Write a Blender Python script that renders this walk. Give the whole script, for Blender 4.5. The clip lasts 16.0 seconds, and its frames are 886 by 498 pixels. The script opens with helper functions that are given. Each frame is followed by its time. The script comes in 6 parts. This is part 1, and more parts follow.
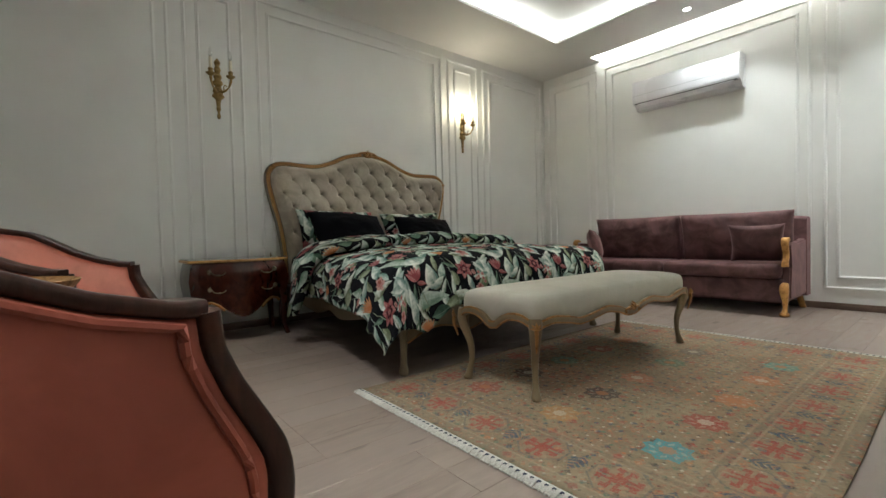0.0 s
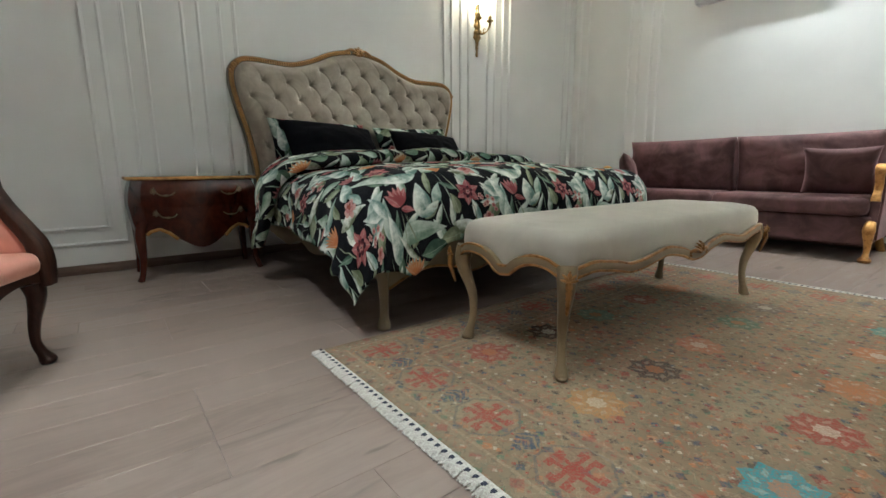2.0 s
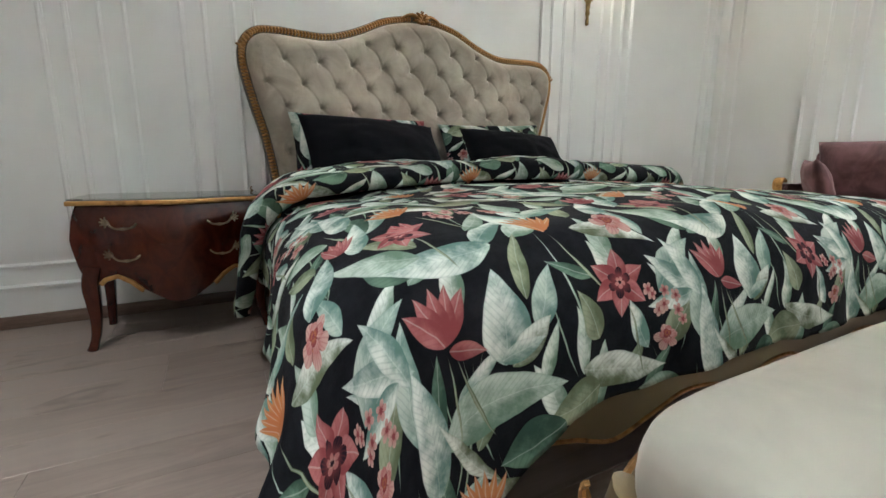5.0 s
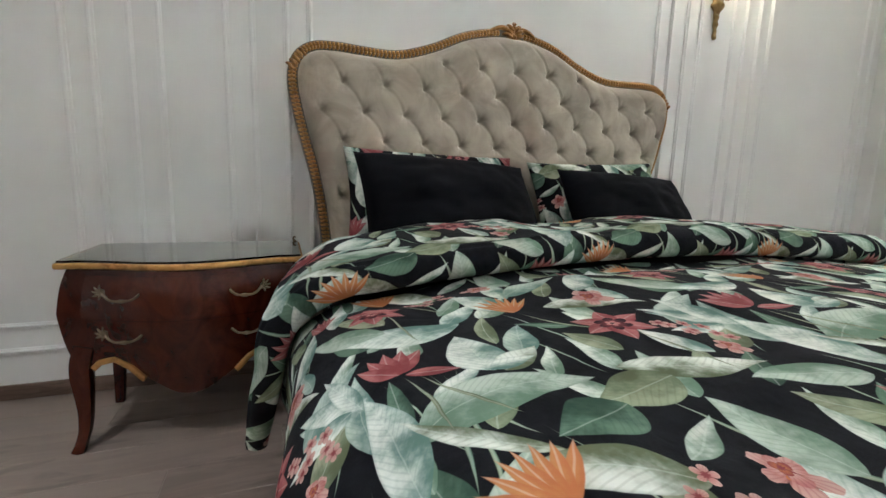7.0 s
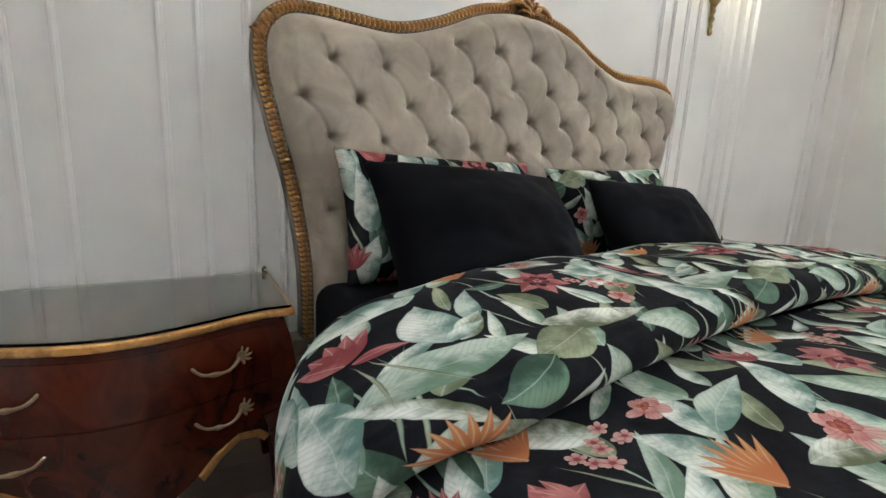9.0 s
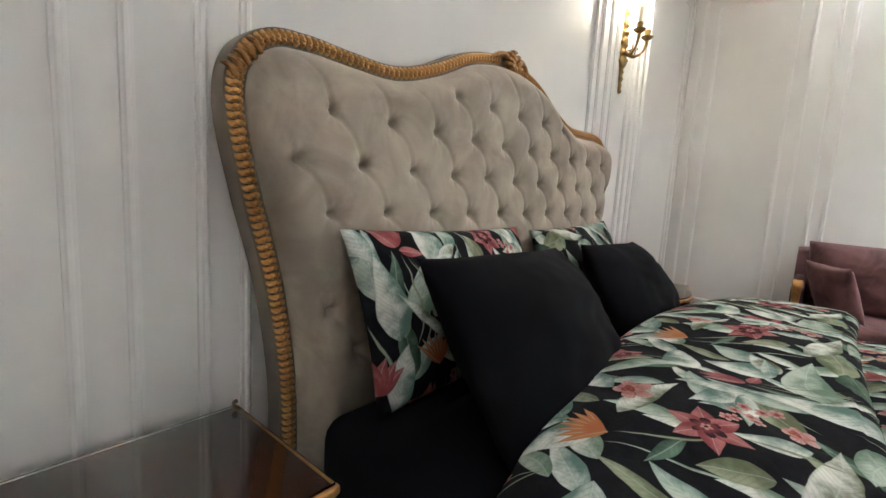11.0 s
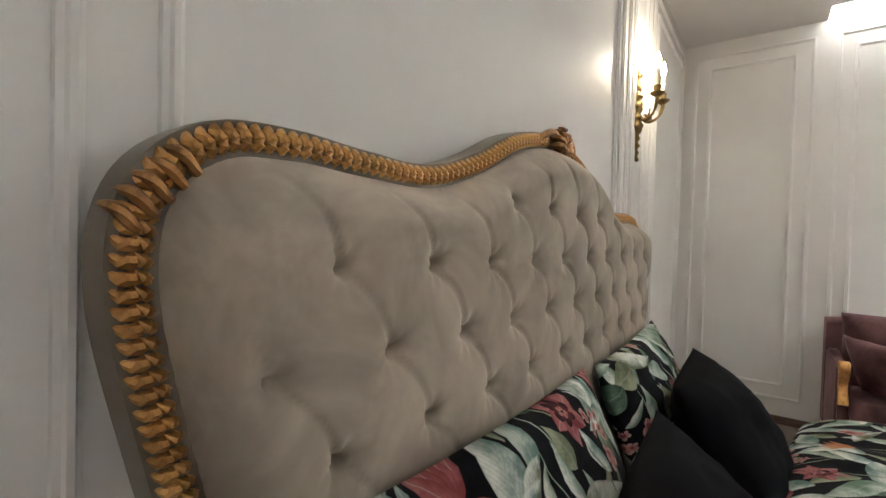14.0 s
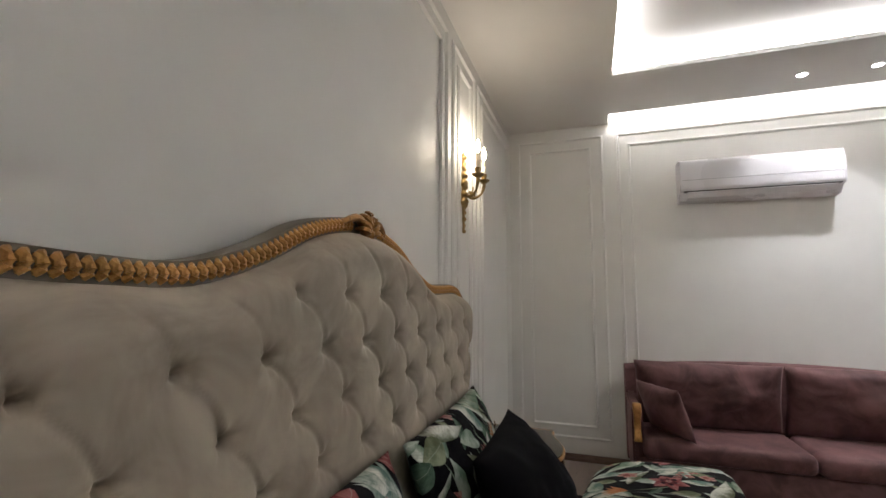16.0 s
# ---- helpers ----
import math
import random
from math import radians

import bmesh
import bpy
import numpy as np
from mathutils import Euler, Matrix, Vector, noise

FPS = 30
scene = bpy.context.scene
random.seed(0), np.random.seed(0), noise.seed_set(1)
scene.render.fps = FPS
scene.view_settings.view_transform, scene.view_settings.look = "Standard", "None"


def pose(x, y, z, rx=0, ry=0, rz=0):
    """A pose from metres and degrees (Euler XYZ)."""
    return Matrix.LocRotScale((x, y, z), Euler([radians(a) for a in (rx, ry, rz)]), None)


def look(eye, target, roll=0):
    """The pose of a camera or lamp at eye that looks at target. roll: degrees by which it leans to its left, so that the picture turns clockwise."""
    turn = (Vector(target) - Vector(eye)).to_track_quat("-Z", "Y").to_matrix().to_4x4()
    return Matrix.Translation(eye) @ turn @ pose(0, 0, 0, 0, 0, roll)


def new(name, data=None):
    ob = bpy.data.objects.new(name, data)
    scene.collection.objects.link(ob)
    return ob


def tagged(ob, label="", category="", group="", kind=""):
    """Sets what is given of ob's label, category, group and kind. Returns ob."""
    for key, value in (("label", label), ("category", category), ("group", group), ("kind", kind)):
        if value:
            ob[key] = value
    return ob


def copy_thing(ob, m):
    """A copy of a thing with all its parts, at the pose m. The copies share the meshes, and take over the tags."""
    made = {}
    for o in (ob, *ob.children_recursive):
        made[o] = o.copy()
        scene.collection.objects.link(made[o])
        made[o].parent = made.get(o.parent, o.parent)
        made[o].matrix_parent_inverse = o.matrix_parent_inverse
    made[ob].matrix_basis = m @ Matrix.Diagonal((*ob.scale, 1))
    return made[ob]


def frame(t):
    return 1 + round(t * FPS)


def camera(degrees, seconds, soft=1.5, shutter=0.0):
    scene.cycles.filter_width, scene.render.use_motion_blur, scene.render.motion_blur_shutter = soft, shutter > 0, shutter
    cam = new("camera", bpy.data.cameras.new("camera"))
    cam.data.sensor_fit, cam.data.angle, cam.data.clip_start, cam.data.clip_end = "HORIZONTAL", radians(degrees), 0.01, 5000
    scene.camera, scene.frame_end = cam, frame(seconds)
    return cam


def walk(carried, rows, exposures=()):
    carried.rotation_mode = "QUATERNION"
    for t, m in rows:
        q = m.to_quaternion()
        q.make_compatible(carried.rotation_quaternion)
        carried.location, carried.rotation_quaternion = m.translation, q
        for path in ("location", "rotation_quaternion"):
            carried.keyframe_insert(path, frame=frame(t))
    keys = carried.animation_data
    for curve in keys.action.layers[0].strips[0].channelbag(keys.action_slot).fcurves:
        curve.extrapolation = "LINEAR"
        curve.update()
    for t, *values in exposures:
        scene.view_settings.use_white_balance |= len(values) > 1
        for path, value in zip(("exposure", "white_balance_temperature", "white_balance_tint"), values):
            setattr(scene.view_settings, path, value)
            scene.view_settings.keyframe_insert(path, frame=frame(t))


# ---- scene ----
cam = camera(90.7, 16.0)
PATH = [
    (0, (0.392, 0.307, 0.876), (1.664, 1.85, 0.823), -1.4),
    (0.5, (0.547, 0.408, 0.791), (1.84, 1.929, 0.671), -0.6),
    (1, (0.687, 0.537, 0.685), (1.94, 2.084, 0.503), -0.3),
    (1.5, (0.821, 0.669, 0.703), (2.041, 2.213, 0.35), -0.8),
    (2, (0.942, 0.838, 0.773), (2.143, 2.396, 0.411), -0.3),
    (2.5, (1.101, 1.052, 0.782), (2.292, 2.611, 0.391), -0.6),
    (3, (1.27, 1.239, 0.757), (2.442, 2.799, 0.319), -0.3),
    (3.5, (1.437, 1.372, 0.762), (2.521, 2.964, 0.221), -0.8),
    (4, (1.515, 1.535, 0.756), (2.492, 3.186, 0.19), -0.7),
    (4.5, (1.591, 1.741, 0.822), (2.559, 3.414, 0.309), 0.2),
    (5, (1.682, 1.924, 0.898), (2.583, 3.668, 0.516), 0.1),
    (7.5, (1.833, 2.741, 1.057), (2.482, 4.608, 0.755), 1.8),
    (8, (1.802, 2.875, 1.065), (2.427, 4.738, 0.694), 2.1),
    (8.5, (1.742, 3.037, 1.117), (2.602, 4.803, 0.742), 2.6),
    (9, (1.644, 3.197, 1.159), (2.646, 4.888, 0.785), 2.8),
    (11.5, (1.393, 3.969, 1.356), (2.942, 5.209, 1.104), 3.4),
    (12, (1.512, 4.101, 1.382), (2.971, 5.453, 1.182), 2.8),
    (12.5, (1.574, 4.182, 1.406), (2.99, 5.582, 1.216), 1.2),
    (13, (1.607, 4.281, 1.456), (2.991, 5.714, 1.28), 0.8),
    (13.5, (1.664, 4.355, 1.523), (3.149, 5.687, 1.384), 1.2),
    (14, (1.706, 4.36, 1.558), (3.321, 5.539, 1.516), 1.6),
    (14.5, (1.72, 4.325, 1.597), (3.397, 5.414, 1.649), 1.3),
    (15, (1.735, 4.278, 1.631), (3.48, 5.242, 1.78), 1.0),
    (15.5, (1.755, 4.235, 1.641), (3.572, 5.048, 1.837), 0.6),
    (16, (1.772, 4.188, 1.641), (3.653, 4.83, 1.863), 0.3),
]
# the phone opens its exposure up as it nears the bed, and closes it again towards the lit ceiling
EXPOSURES = [(0.0, 0.84, 6030, 1), (0.5, 0.98, 5980, 1), (1.5, 1.04, 5870, 1), (2.5, 1.2, 5760, 1), (3.5, 1.55, 5700, 1), (4.5, 1.60, 5700, 2), (5.0, 1.54, 5700, 3), (7.5, 1.55, 5720, 5), (8.5, 1.75, 5740, 6), (9.0, 1.72, 5750, 7),
             (11.5, 1.54, 5950, 10), (12.5, 1.52, 6050, 12), (13.5, 1.38, 6100, 11), (14.5, 1.0, 6150, 11), (16.0, 0.65, 6150, 12)]
walk(cam, [(t, look(*p)) for t, *p in PATH], exposures=EXPOSURES)

# ---------------------------------------------------------------- light
world = bpy.data.worlds.new("world")
scene.world = world
world.use_nodes = True
world.node_tree.nodes["Background"].inputs[0].default_value = (0.5, 0.55, 0.6, 1)
world.node_tree.nodes["Background"].inputs[1].default_value = 0.02

SOFFIT, UPPER = 3.51, 3.65      # underside of the dropped ceiling, and of the upper one
WALL_N, WALL_E, WALL_W, WALL_S = 5.045, 6.63, -0.95, -2.6
TRAY_N, TRAY_S, TRAY_W = 3.98, -1.6, 0.75
BAND_W, BAND_E = 5.54, 6.36
LED = (1.0, 0.98, 0.94)


def area_lamp(name, m, sx, sy, watts, colour, spread=180):
    d = bpy.data.lights.new(name, "AREA")
    d.shape, d.size, d.size_y, d.energy, d.color, d.spread = "RECTANGLE", sx, sy, watts, colour, radians(spread)
    ob = new(name, d)
    ob.matrix_basis = m
    return ob


def spot_lamp(name, x, y, z, watts, colour, degrees=95, blend=0.6):
    d = bpy.data.lights.new(name, "SPOT")
    d.energy, d.color, d.spot_size, d.spot_blend, d.shadow_soft_size = watts, colour, radians(degrees), blend, 0.055
    ob = new(name, d)
    ob.matrix_basis = pose(x, y, z)
    return ob


# strips of light-emitting diodes lying on the ledges, shining at the upper ceiling
area_lamp("cove_light", pose((BAND_W + TRAY_W) / 2, TRAY_N + 0.06, SOFFIT + 0.06, 180), BAND_W - TRAY_W, 0.03, 36, LED)
area_lamp("cove_light", pose((BAND_W + WALL_E) / 2, TRAY_N + 0.06, SOFFIT + 0.06, 180), WALL_E - BAND_W, 0.03, 8, LED)
area_lamp("cove_light", pose(BAND_W + 0.05, (TRAY_N + TRAY_S) / 2, SOFFIT + 0.06, 180), 0.03, TRAY_N - TRAY_S, 28, LED)
area_lamp("cove_light", pose(BAND_E - 0.05, (TRAY_N + TRAY_S) / 2, SOFFIT + 0.06, 180), 0.03, TRAY_N - TRAY_S, 36, LED)
# the west and south strips are unseen, added to carry the recess round
area_lamp("cove_light", pose(TRAY_W - 0.06, (TRAY_N + TRAY_S) / 2, SOFFIT + 0.06, 180), 0.03, TRAY_N - TRAY_S, 36, LED)
area_lamp("cove_light", pose((BAND_W + TRAY_W) / 2, TRAY_S - 0.06, SOFFIT + 0.06, 180), BAND_W - TRAY_W, 0.03, 36, LED)
# west and south spots are unseen, added to light the chairs, floor and rug
DOWNLIGHTS = [(6.02, 2.48, 42), (6.02, 1.975, 62), (6.02, 0.62, 55), (6.02, 0.1, 55), (6.02, -1.2, 55),
              (0.45, 3.3, 16), (0.45, 2.8, 56), (0.45, 1.6, 85), (0.45, 1.1, 70), (0.45, -0.4, 14), (2.4, -1.95, 24), (3.9, -1.95, 45)]
for lx, ly, w in DOWNLIGHTS:
    spot_lamp("downlight_beam", lx, ly, SOFFIT - 0.012, w, (1.0, 0.985, 0.97), 80 if lx < 1 else 95)

# ---------------------------------------------------------------- materials


class Graph:
    """A small writer of node arithmetic: every call returns a socket."""

    def __init__(self, name, rough=0.6, metal=0.0, spec=0.5):
        self.mat = bpy.data.materials.new(name)
        self.mat.use_nodes = True
        self.nt = self.mat.node_tree
        self.bsdf = self.nt.nodes["Principled BSDF"]
        self.bsdf.inputs["Roughness"].default_value = rough
        self.bsdf.inputs["Metallic"].default_value = metal
        self.bsdf.inputs["Specular IOR Level"].default_value = spec

    def plug(self, sock, v):
        if isinstance(v, bpy.types.NodeSocket):
            self.nt.links.new(v, sock)
        else:
            sock.default_value = v

    def fx(self, op, a, b=None, c=None, clamp=False):
        n = self.nt.nodes.new("ShaderNodeMath")
        n.operation, n.use_clamp = op, clamp
        for i, v in enumerate((a, b, c)):
            if v is not None:
                self.plug(n.inputs[i], v)
        return n.outputs[0]

    def vec(self, op, a, b=None, c=None, out=0):
        n = self.nt.nodes.new("ShaderNodeVectorMath")
        n.operation = op
        for i, v in enumerate((a, b, c)):
            if v is not None:
                self.plug(n.inputs[i], v)
        return n.outputs[out]

    def coords(self, kind="Object"):
        return self.nt.nodes.new("ShaderNodeTexCoord").outputs[kind]

    def scaled(self, v, s):
        return self.vec("MULTIPLY", v, s)

    def split(self, v):
        n = self.nt.nodes.new("ShaderNodeSeparateXYZ")
        self.plug(n.inputs[0], v)
        return n.outputs

    def join(self, x, y, z=0.0):
        n = self.nt.nodes.new("ShaderNodeCombineXYZ")
        for i, v in enumerate((x, y, z)):
            self.plug(n.inputs[i], v)
        return n.outputs[0]

    def noise(self, v, scale, detail=3.0, rough=0.55, distort=0.0, colour=False):
        n = self.nt.nodes.new("ShaderNodeTexNoise")
        self.plug(n.inputs["Vector"], v)
        n.inputs["Scale"].default_value, n.inputs["Detail"].default_value = scale, detail
        n.inputs["Roughness"].default_value, n.inputs["Distortion"].default_value = rough, distort
        return n.outputs["Color" if colour else "Fac"]

    def ramp(self, v, lo, hi, a=0.0, b=1.0, smooth=True):
        n = self.nt.nodes.new("ShaderNodeMapRange")
        n.interpolation_type = "SMOOTHSTEP" if smooth else "LINEAR"
        self.plug(n.inputs[0], v)
        for i, q in zip((1, 2, 3, 4), (lo, hi, a, b)):
            self.plug(n.inputs[i], q)
        return n.outputs[0]

    def mix(self, f, a, b):
        n = self.nt.nodes.new("ShaderNodeMix")
        n.data_type = "RGBA"
        self.plug(n.inputs[0], f)
        for i, q in ((6, a), (7, b)):
            self.plug(n.inputs[i], (*q, 1) if isinstance(q, tuple) and len(q) == 3 else q)
        return n.outputs[2]

    def rand(self):
        return self.nt.nodes.new("ShaderNodeObjectInfo").outputs["Random"]

    def colour(self, v):
        self.plug(self.bsdf.inputs["Base Color"], (*v, 1) if isinstance(v, tuple) else v)
        return self

    def rough(self, v):
        self.plug(self.bsdf.inputs["Roughness"], v)
        return self

    def bump(self, h, strength=0.3, dist=0.01):
        n = self.nt.nodes.new("ShaderNodeBump")
        n.inputs["Strength"].default_value, n.inputs["Distance"].default_value = strength, dist
        self.plug(n.inputs["Height"], h)
        self.plug(self.bsdf.inputs["Normal"], n.outputs[0])
        return self


def paint(name, rgb, rough=0.5, vary=0.06, bump=0.05):
    g = Graph(name, rough)
    v = g.coords()
    n1, n2 = g.noise(v, 1.3, 4), g.noise(v, 90, 3)
    dark = tuple(c * (1 - vary) for c in rgb)
    g.colour(g.mix(g.ramp(n1, 0.35, 0.65), dark, rgb))
    g.rough(g.ramp(n1, 0.3, 0.7, rough - 0.06, rough + 0.06)).bump(n2, bump, 0.003)
    return g.mat


def velvet(name, rgb, nap=0.25, rough=0.75, sheen=0.6, weave=700):
    g = Graph(name, rough, spec=0.25)
    v = g.coords()
    big, fine = g.noise(v, 5, 4, 0.6, 0.6), g.noise(v, weave, 2)
    a = tuple(c * (1 - nap) for c in rgb)
    b = tuple(min(1, c * (1 + nap)) for c in rgb)
    g.colour(g.mix(g.ramp(big, 0.3, 0.7), a, b))
    g.bsdf.inputs["Sheen Weight"].default_value = sheen
    g.bsdf.inputs["Sheen Roughness"].default_value = 0.4
    g.bsdf.inputs["Sheen Tint"].default_value = (*[min(1, c * 2.2 + 0.1) for c in rgb], 1)
    g.bump(fine, 0.12, 0.002)
    return g.mat


def metal(name, rgb, rough=0.35, patina=(0.12, 0.08, 0.03), amount=0.5):
    g = Graph(name, rough, 1.0)
    v = g.coords()
    n = g.noise(v, 22, 5, 0.65)
    g.colour(g.mix(g.ramp(n, 0.42, 0.75, 0, amount), rgb, patina))
    g.rough(g.ramp(n, 0.3, 0.7, rough - 0.1, rough + 0.2)).bump(g.noise(v, 160, 3), 0.15, 0.002)
    return g.mat


def gilt(name, rgb=(0.35, 0.18, 0.06), worn=(0.11, 0.055, 0.022)):
    g = Graph(name, 0.42, 0.65)
    v = g.coords()
    n = g.noise(v, 30, 5, 0.7)
    g.colour(g.mix(g.ramp(n, 0.45, 0.7, 0, 0.8), rgb, worn))
    g.rough(g.ramp(n, 0.3, 0.7, 0.3, 0.6)).bump(g.noise(v, 120, 4), 0.25, 0.003)
    return g.mat


def lacquered_wood(name, dark, light, rough=0.25, along=(1, 9, 9), coat=0.4, spec=0.5):
    g = Graph(name, rough, spec=spec)
    v = g.scaled(g.coords(), along)
    n = g.noise(v, 5, 6, 0.6, 1.2)
    m = g.noise(g.coords(), 2.1, 3)
    base = g.mix(g.ramp(n, 0.3, 0.72), dark, light)
    g.colour(g.mix(g.ramp(m, 0.35, 0.7, 0, 0.4), base, tuple(c * 0.6 for c in dark)))
    g.bsdf.inputs["Coat Weight"].default_value = coat
    g.bsdf.inputs["Coat Roughness"].default_value = 0.12
    g.bump(n, 0.04, 0.002)
    return g.mat


WALL = paint("wall_paint", (0.77, 0.76, 0.725), 0.55, 0.05)
MOULD = paint("moulding_paint", (0.79, 0.78, 0.75), 0.45, 0.03)
CEIL = paint("ceiling_paint", (0.74, 0.725, 0.70), 0.7, 0.04)
TAUPE = paint("taupe_paint", (0.155, 0.125, 0.085), 0.42, 0.25, 0.1)
GREIGE = paint("greige_painted_wood", (0.250, 0.182, 0.098), 0.38, 0.35, 0.15)
OLIVE = paint("olive_gold_paint", (0.20, 0.155, 0.085), 0.4, 0.3, 0.12)
GILT = gilt("gilded_wood")
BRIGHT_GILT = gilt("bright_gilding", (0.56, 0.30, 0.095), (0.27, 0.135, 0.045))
# the gilding again, with the shade of a recess put into its colour
SHADED_GILT = gilt("shadowed_gilding", (0.16, 0.09, 0.035), (0.05, 0.03, 0.015))
BRASS = metal("aged_brass", (0.34, 0.235, 0.095), 0.42)
BRONZE = metal("dull_bronze", (0.24, 0.18, 0.115), 0.45)
UPHOLSTERY = velvet("taupe_velvet", (0.345, 0.296, 0.236), 0.24, 0.7, 0.5)
BENCH_FABRIC = velvet("cream_velvet", (0.37, 0.345, 0.29), 0.06, 0.8, 0.35)
SOFA_FABRIC = velvet("mauve_brown_velvet", (0.118, 0.057, 0.056), 0.38, 0.65, 0.7)
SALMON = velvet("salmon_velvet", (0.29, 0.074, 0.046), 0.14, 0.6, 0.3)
# chair insides and seat: the bright sheen of light is put into the colour
SALMON_LIT = velvet("lit_salmon_velvet", (0.54, 0.235, 0.175), 0.14, 0.4, 0.9)
BLACK_SHEET = velvet("black_cotton", (0.0035, 0.0035, 0.005), 0.2, 0.95, 0.0, 1200)
for n in BLACK_SHEET.node_tree.nodes:
    if n.type == "BSDF_PRINCIPLED":
        n.inputs["Specular IOR Level"].default_value = 0.12
MAHOGANY = lacquered_wood("mahogany", (0.034, 0.0055, 0.0025), (0.070, 0.012, 0.0045), 0.24, (2.5, 2.5, 1.6), 0.15, 0.4)
DARK_WOOD = lacquered_wood("dark_walnut", (0.020, 0.007, 0.004), (0.048, 0.016, 0.009), 0.3, (6, 6, 1.5), 0.06, 0.25)
SKIRT_WOOD = lacquered_wood("skirting_wood", (0.10, 0.06, 0.04), (0.17, 0.11, 0.08), 0.4, (1, 1, 9), 0.1)
WHITE_PLASTIC = paint("white_plastic", (0.72, 0.70, 0.72), 0.28, 0.02, 0.01)
DARK_PLASTIC = paint("dark_plastic", (0.05, 0.05, 0.055), 0.4, 0.1, 0.02)
CANDLE = paint("ivory_candle_sleeve", (0.72, 0.66, 0.52), 0.4, 0.08, 0.02)


def glowing(name, rgb, strength):
    g = Graph(name)
    g.bsdf.inputs["Emission Color"].default_value = (*rgb, 1)
    g.bsdf.inputs["Emission Strength"].default_value = strength
    return g.colour(rgb).mat


def clear_glass(name, tint, rough=0.02):
    g = Graph(name, rough)
    g.bsdf.inputs["Transmission Weight"].default_value = 1.0
    g.bsdf.inputs["IOR"].default_value = 1.48
    return g.colour(tint).mat


BULB_LIT = glowing("lit_bulb", (1.0, 0.80, 0.50), 60)
BULB_OFF = clear_glass("bulb_glass", (0.9, 0.9, 0.88))
LAMP_LENS = glowing("downlight_lens", (1.0, 0.97, 0.94), 35)
LED_STRIP = glowing("led_strip", LED, 8)
TABLE_GLASS = clear_glass("table_glass", (0.86, 0.93, 0.90))


def plank_material():
    g = Graph("greige_laminate", 0.38)
    v = g.coords()
    r = g.rand()
    shift = g.join(g.fx("MULTIPLY", r, 37.0), g.fx("MULTIPLY", r, 91.0), 0)
    w = g.vec("ADD", v, shift)
    grain = g.noise(g.scaled(w, (1.0, 6.5, 1.0)), 2.4, 6, 0.62, 0.9)
    fine = g.noise(g.scaled(w, (1.0, 26.0, 1.0)), 9, 4, 0.6)
    knots = g.noise(g.scaled(w, (1.0, 4.5, 1.0)), 1.6, 3, 0.5, 1.5)
    tone = g.mix(r, (0.175, 0.129, 0.105), (0.230, 0.176, 0.148))
    c = g.mix(g.ramp(grain, 0.32, 0.70, 0, 0.62), tone, (0.292, 0.228, 0.190))
    c = g.mix(g.ramp(knots, 0.60, 0.76, 0, 0.7), c, (0.105, 0.078, 0.064))
    c = g.mix(g.ramp(fine, 0.58, 0.75, 0, 0.10), c, (0.15, 0.115, 0.095))
    g.colour(c).rough(g.ramp(grain, 0.3, 0.7, 0.34, 0.5)).bump(g.fx("ADD", grain, fine), 0.04, 0.003)
    return g.mat


PLANK = plank_material()


# ---------------------------------------------------------------- building blocks


def mesh_from(name, bm):
    me = bpy.data.meshes.new(name)
    bm.normal_update()
    bm.to_mesh(me)
    bm.free()
    return me


def smooth(me, angle=40):
    me.polygons.foreach_set("use_smooth", [True] * len(me.polygons))
    me.set_sharp_from_angle(angle=radians(angle))
    return me


def part(name, bm, mat, parent, label="", angle=40):
    me = smooth(mesh_from(name, bm), angle)
    me.materials.append(mat)
    ob = new(name, me)
    ob.parent = parent
    if label:
        tagged(ob, label)
    return ob


def shared(name, me, parent, m):
    ob = new(name, me)
    ob.parent = parent
    ob.matrix_basis = m
    return ob


def thing(name, m, label, category, group="", kind=""):
    ob = new(name)
    ob.matrix_basis = m
    ob.empty_display_size = 0.1
    return tagged(ob, label, category, group, kind)


def box(bm, x0, x1, y0, y1, z0, z1, bevel=0.0, seg=2):
    r = bmesh.ops.create_cube(bm, size=1.0)
    vs = r["verts"]
    for v in vs:
        v.co = Vector(((x0 + x1) / 2 + v.co.x * (x1 - x0), (y0 + y1) / 2 + v.co.y * (y1 - y0), (z0 + z1) / 2 + v.co.z * (z1 - z0)))
    if bevel:
        es = list({e for v in vs for e in v.link_edges})
        bmesh.ops.bevel(bm, geom=es, offset=bevel, segments=seg, affect="EDGES", profile=0.5)
    return bm


def smooth_curve(pts, n, closed=False):
    """Catmull-Rom through points, n samples evenly by length."""
    p = np.array(pts, float)
    q = np.vstack([p[-1], p, p[0], p[1]]) if closed else np.vstack([2 * p[0] - p[1], p, 2 * p[-1] - p[-2]])
    out = []
    for i in range(1, len(q) - 2):
        for t in np.linspace(0, 1, 24, endpoint=False):
            a, b, c, d = q[i - 1], q[i], q[i + 1], q[i + 2]
            out.append(0.5 * (2 * b + (c - a) * t + (2 * a - 5 * b + 4 * c - d) * t * t + (3 * b - a - 3 * c + d) * t ** 3))
    if not closed:
        out.append(p[-1])
    else:
        out.append(out[0])
    out = np.array(out)
    s = np.concatenate([[0], np.cumsum(np.linalg.norm(np.diff(out, axis=0), axis=1))])
    k = np.linspace(0, s[-1], n + (1 if closed else 0))
    r = np.stack([np.interp(k, s, out[:, j]) for j in range(out.shape[1])], 1)
    return r[:-1] if closed else r


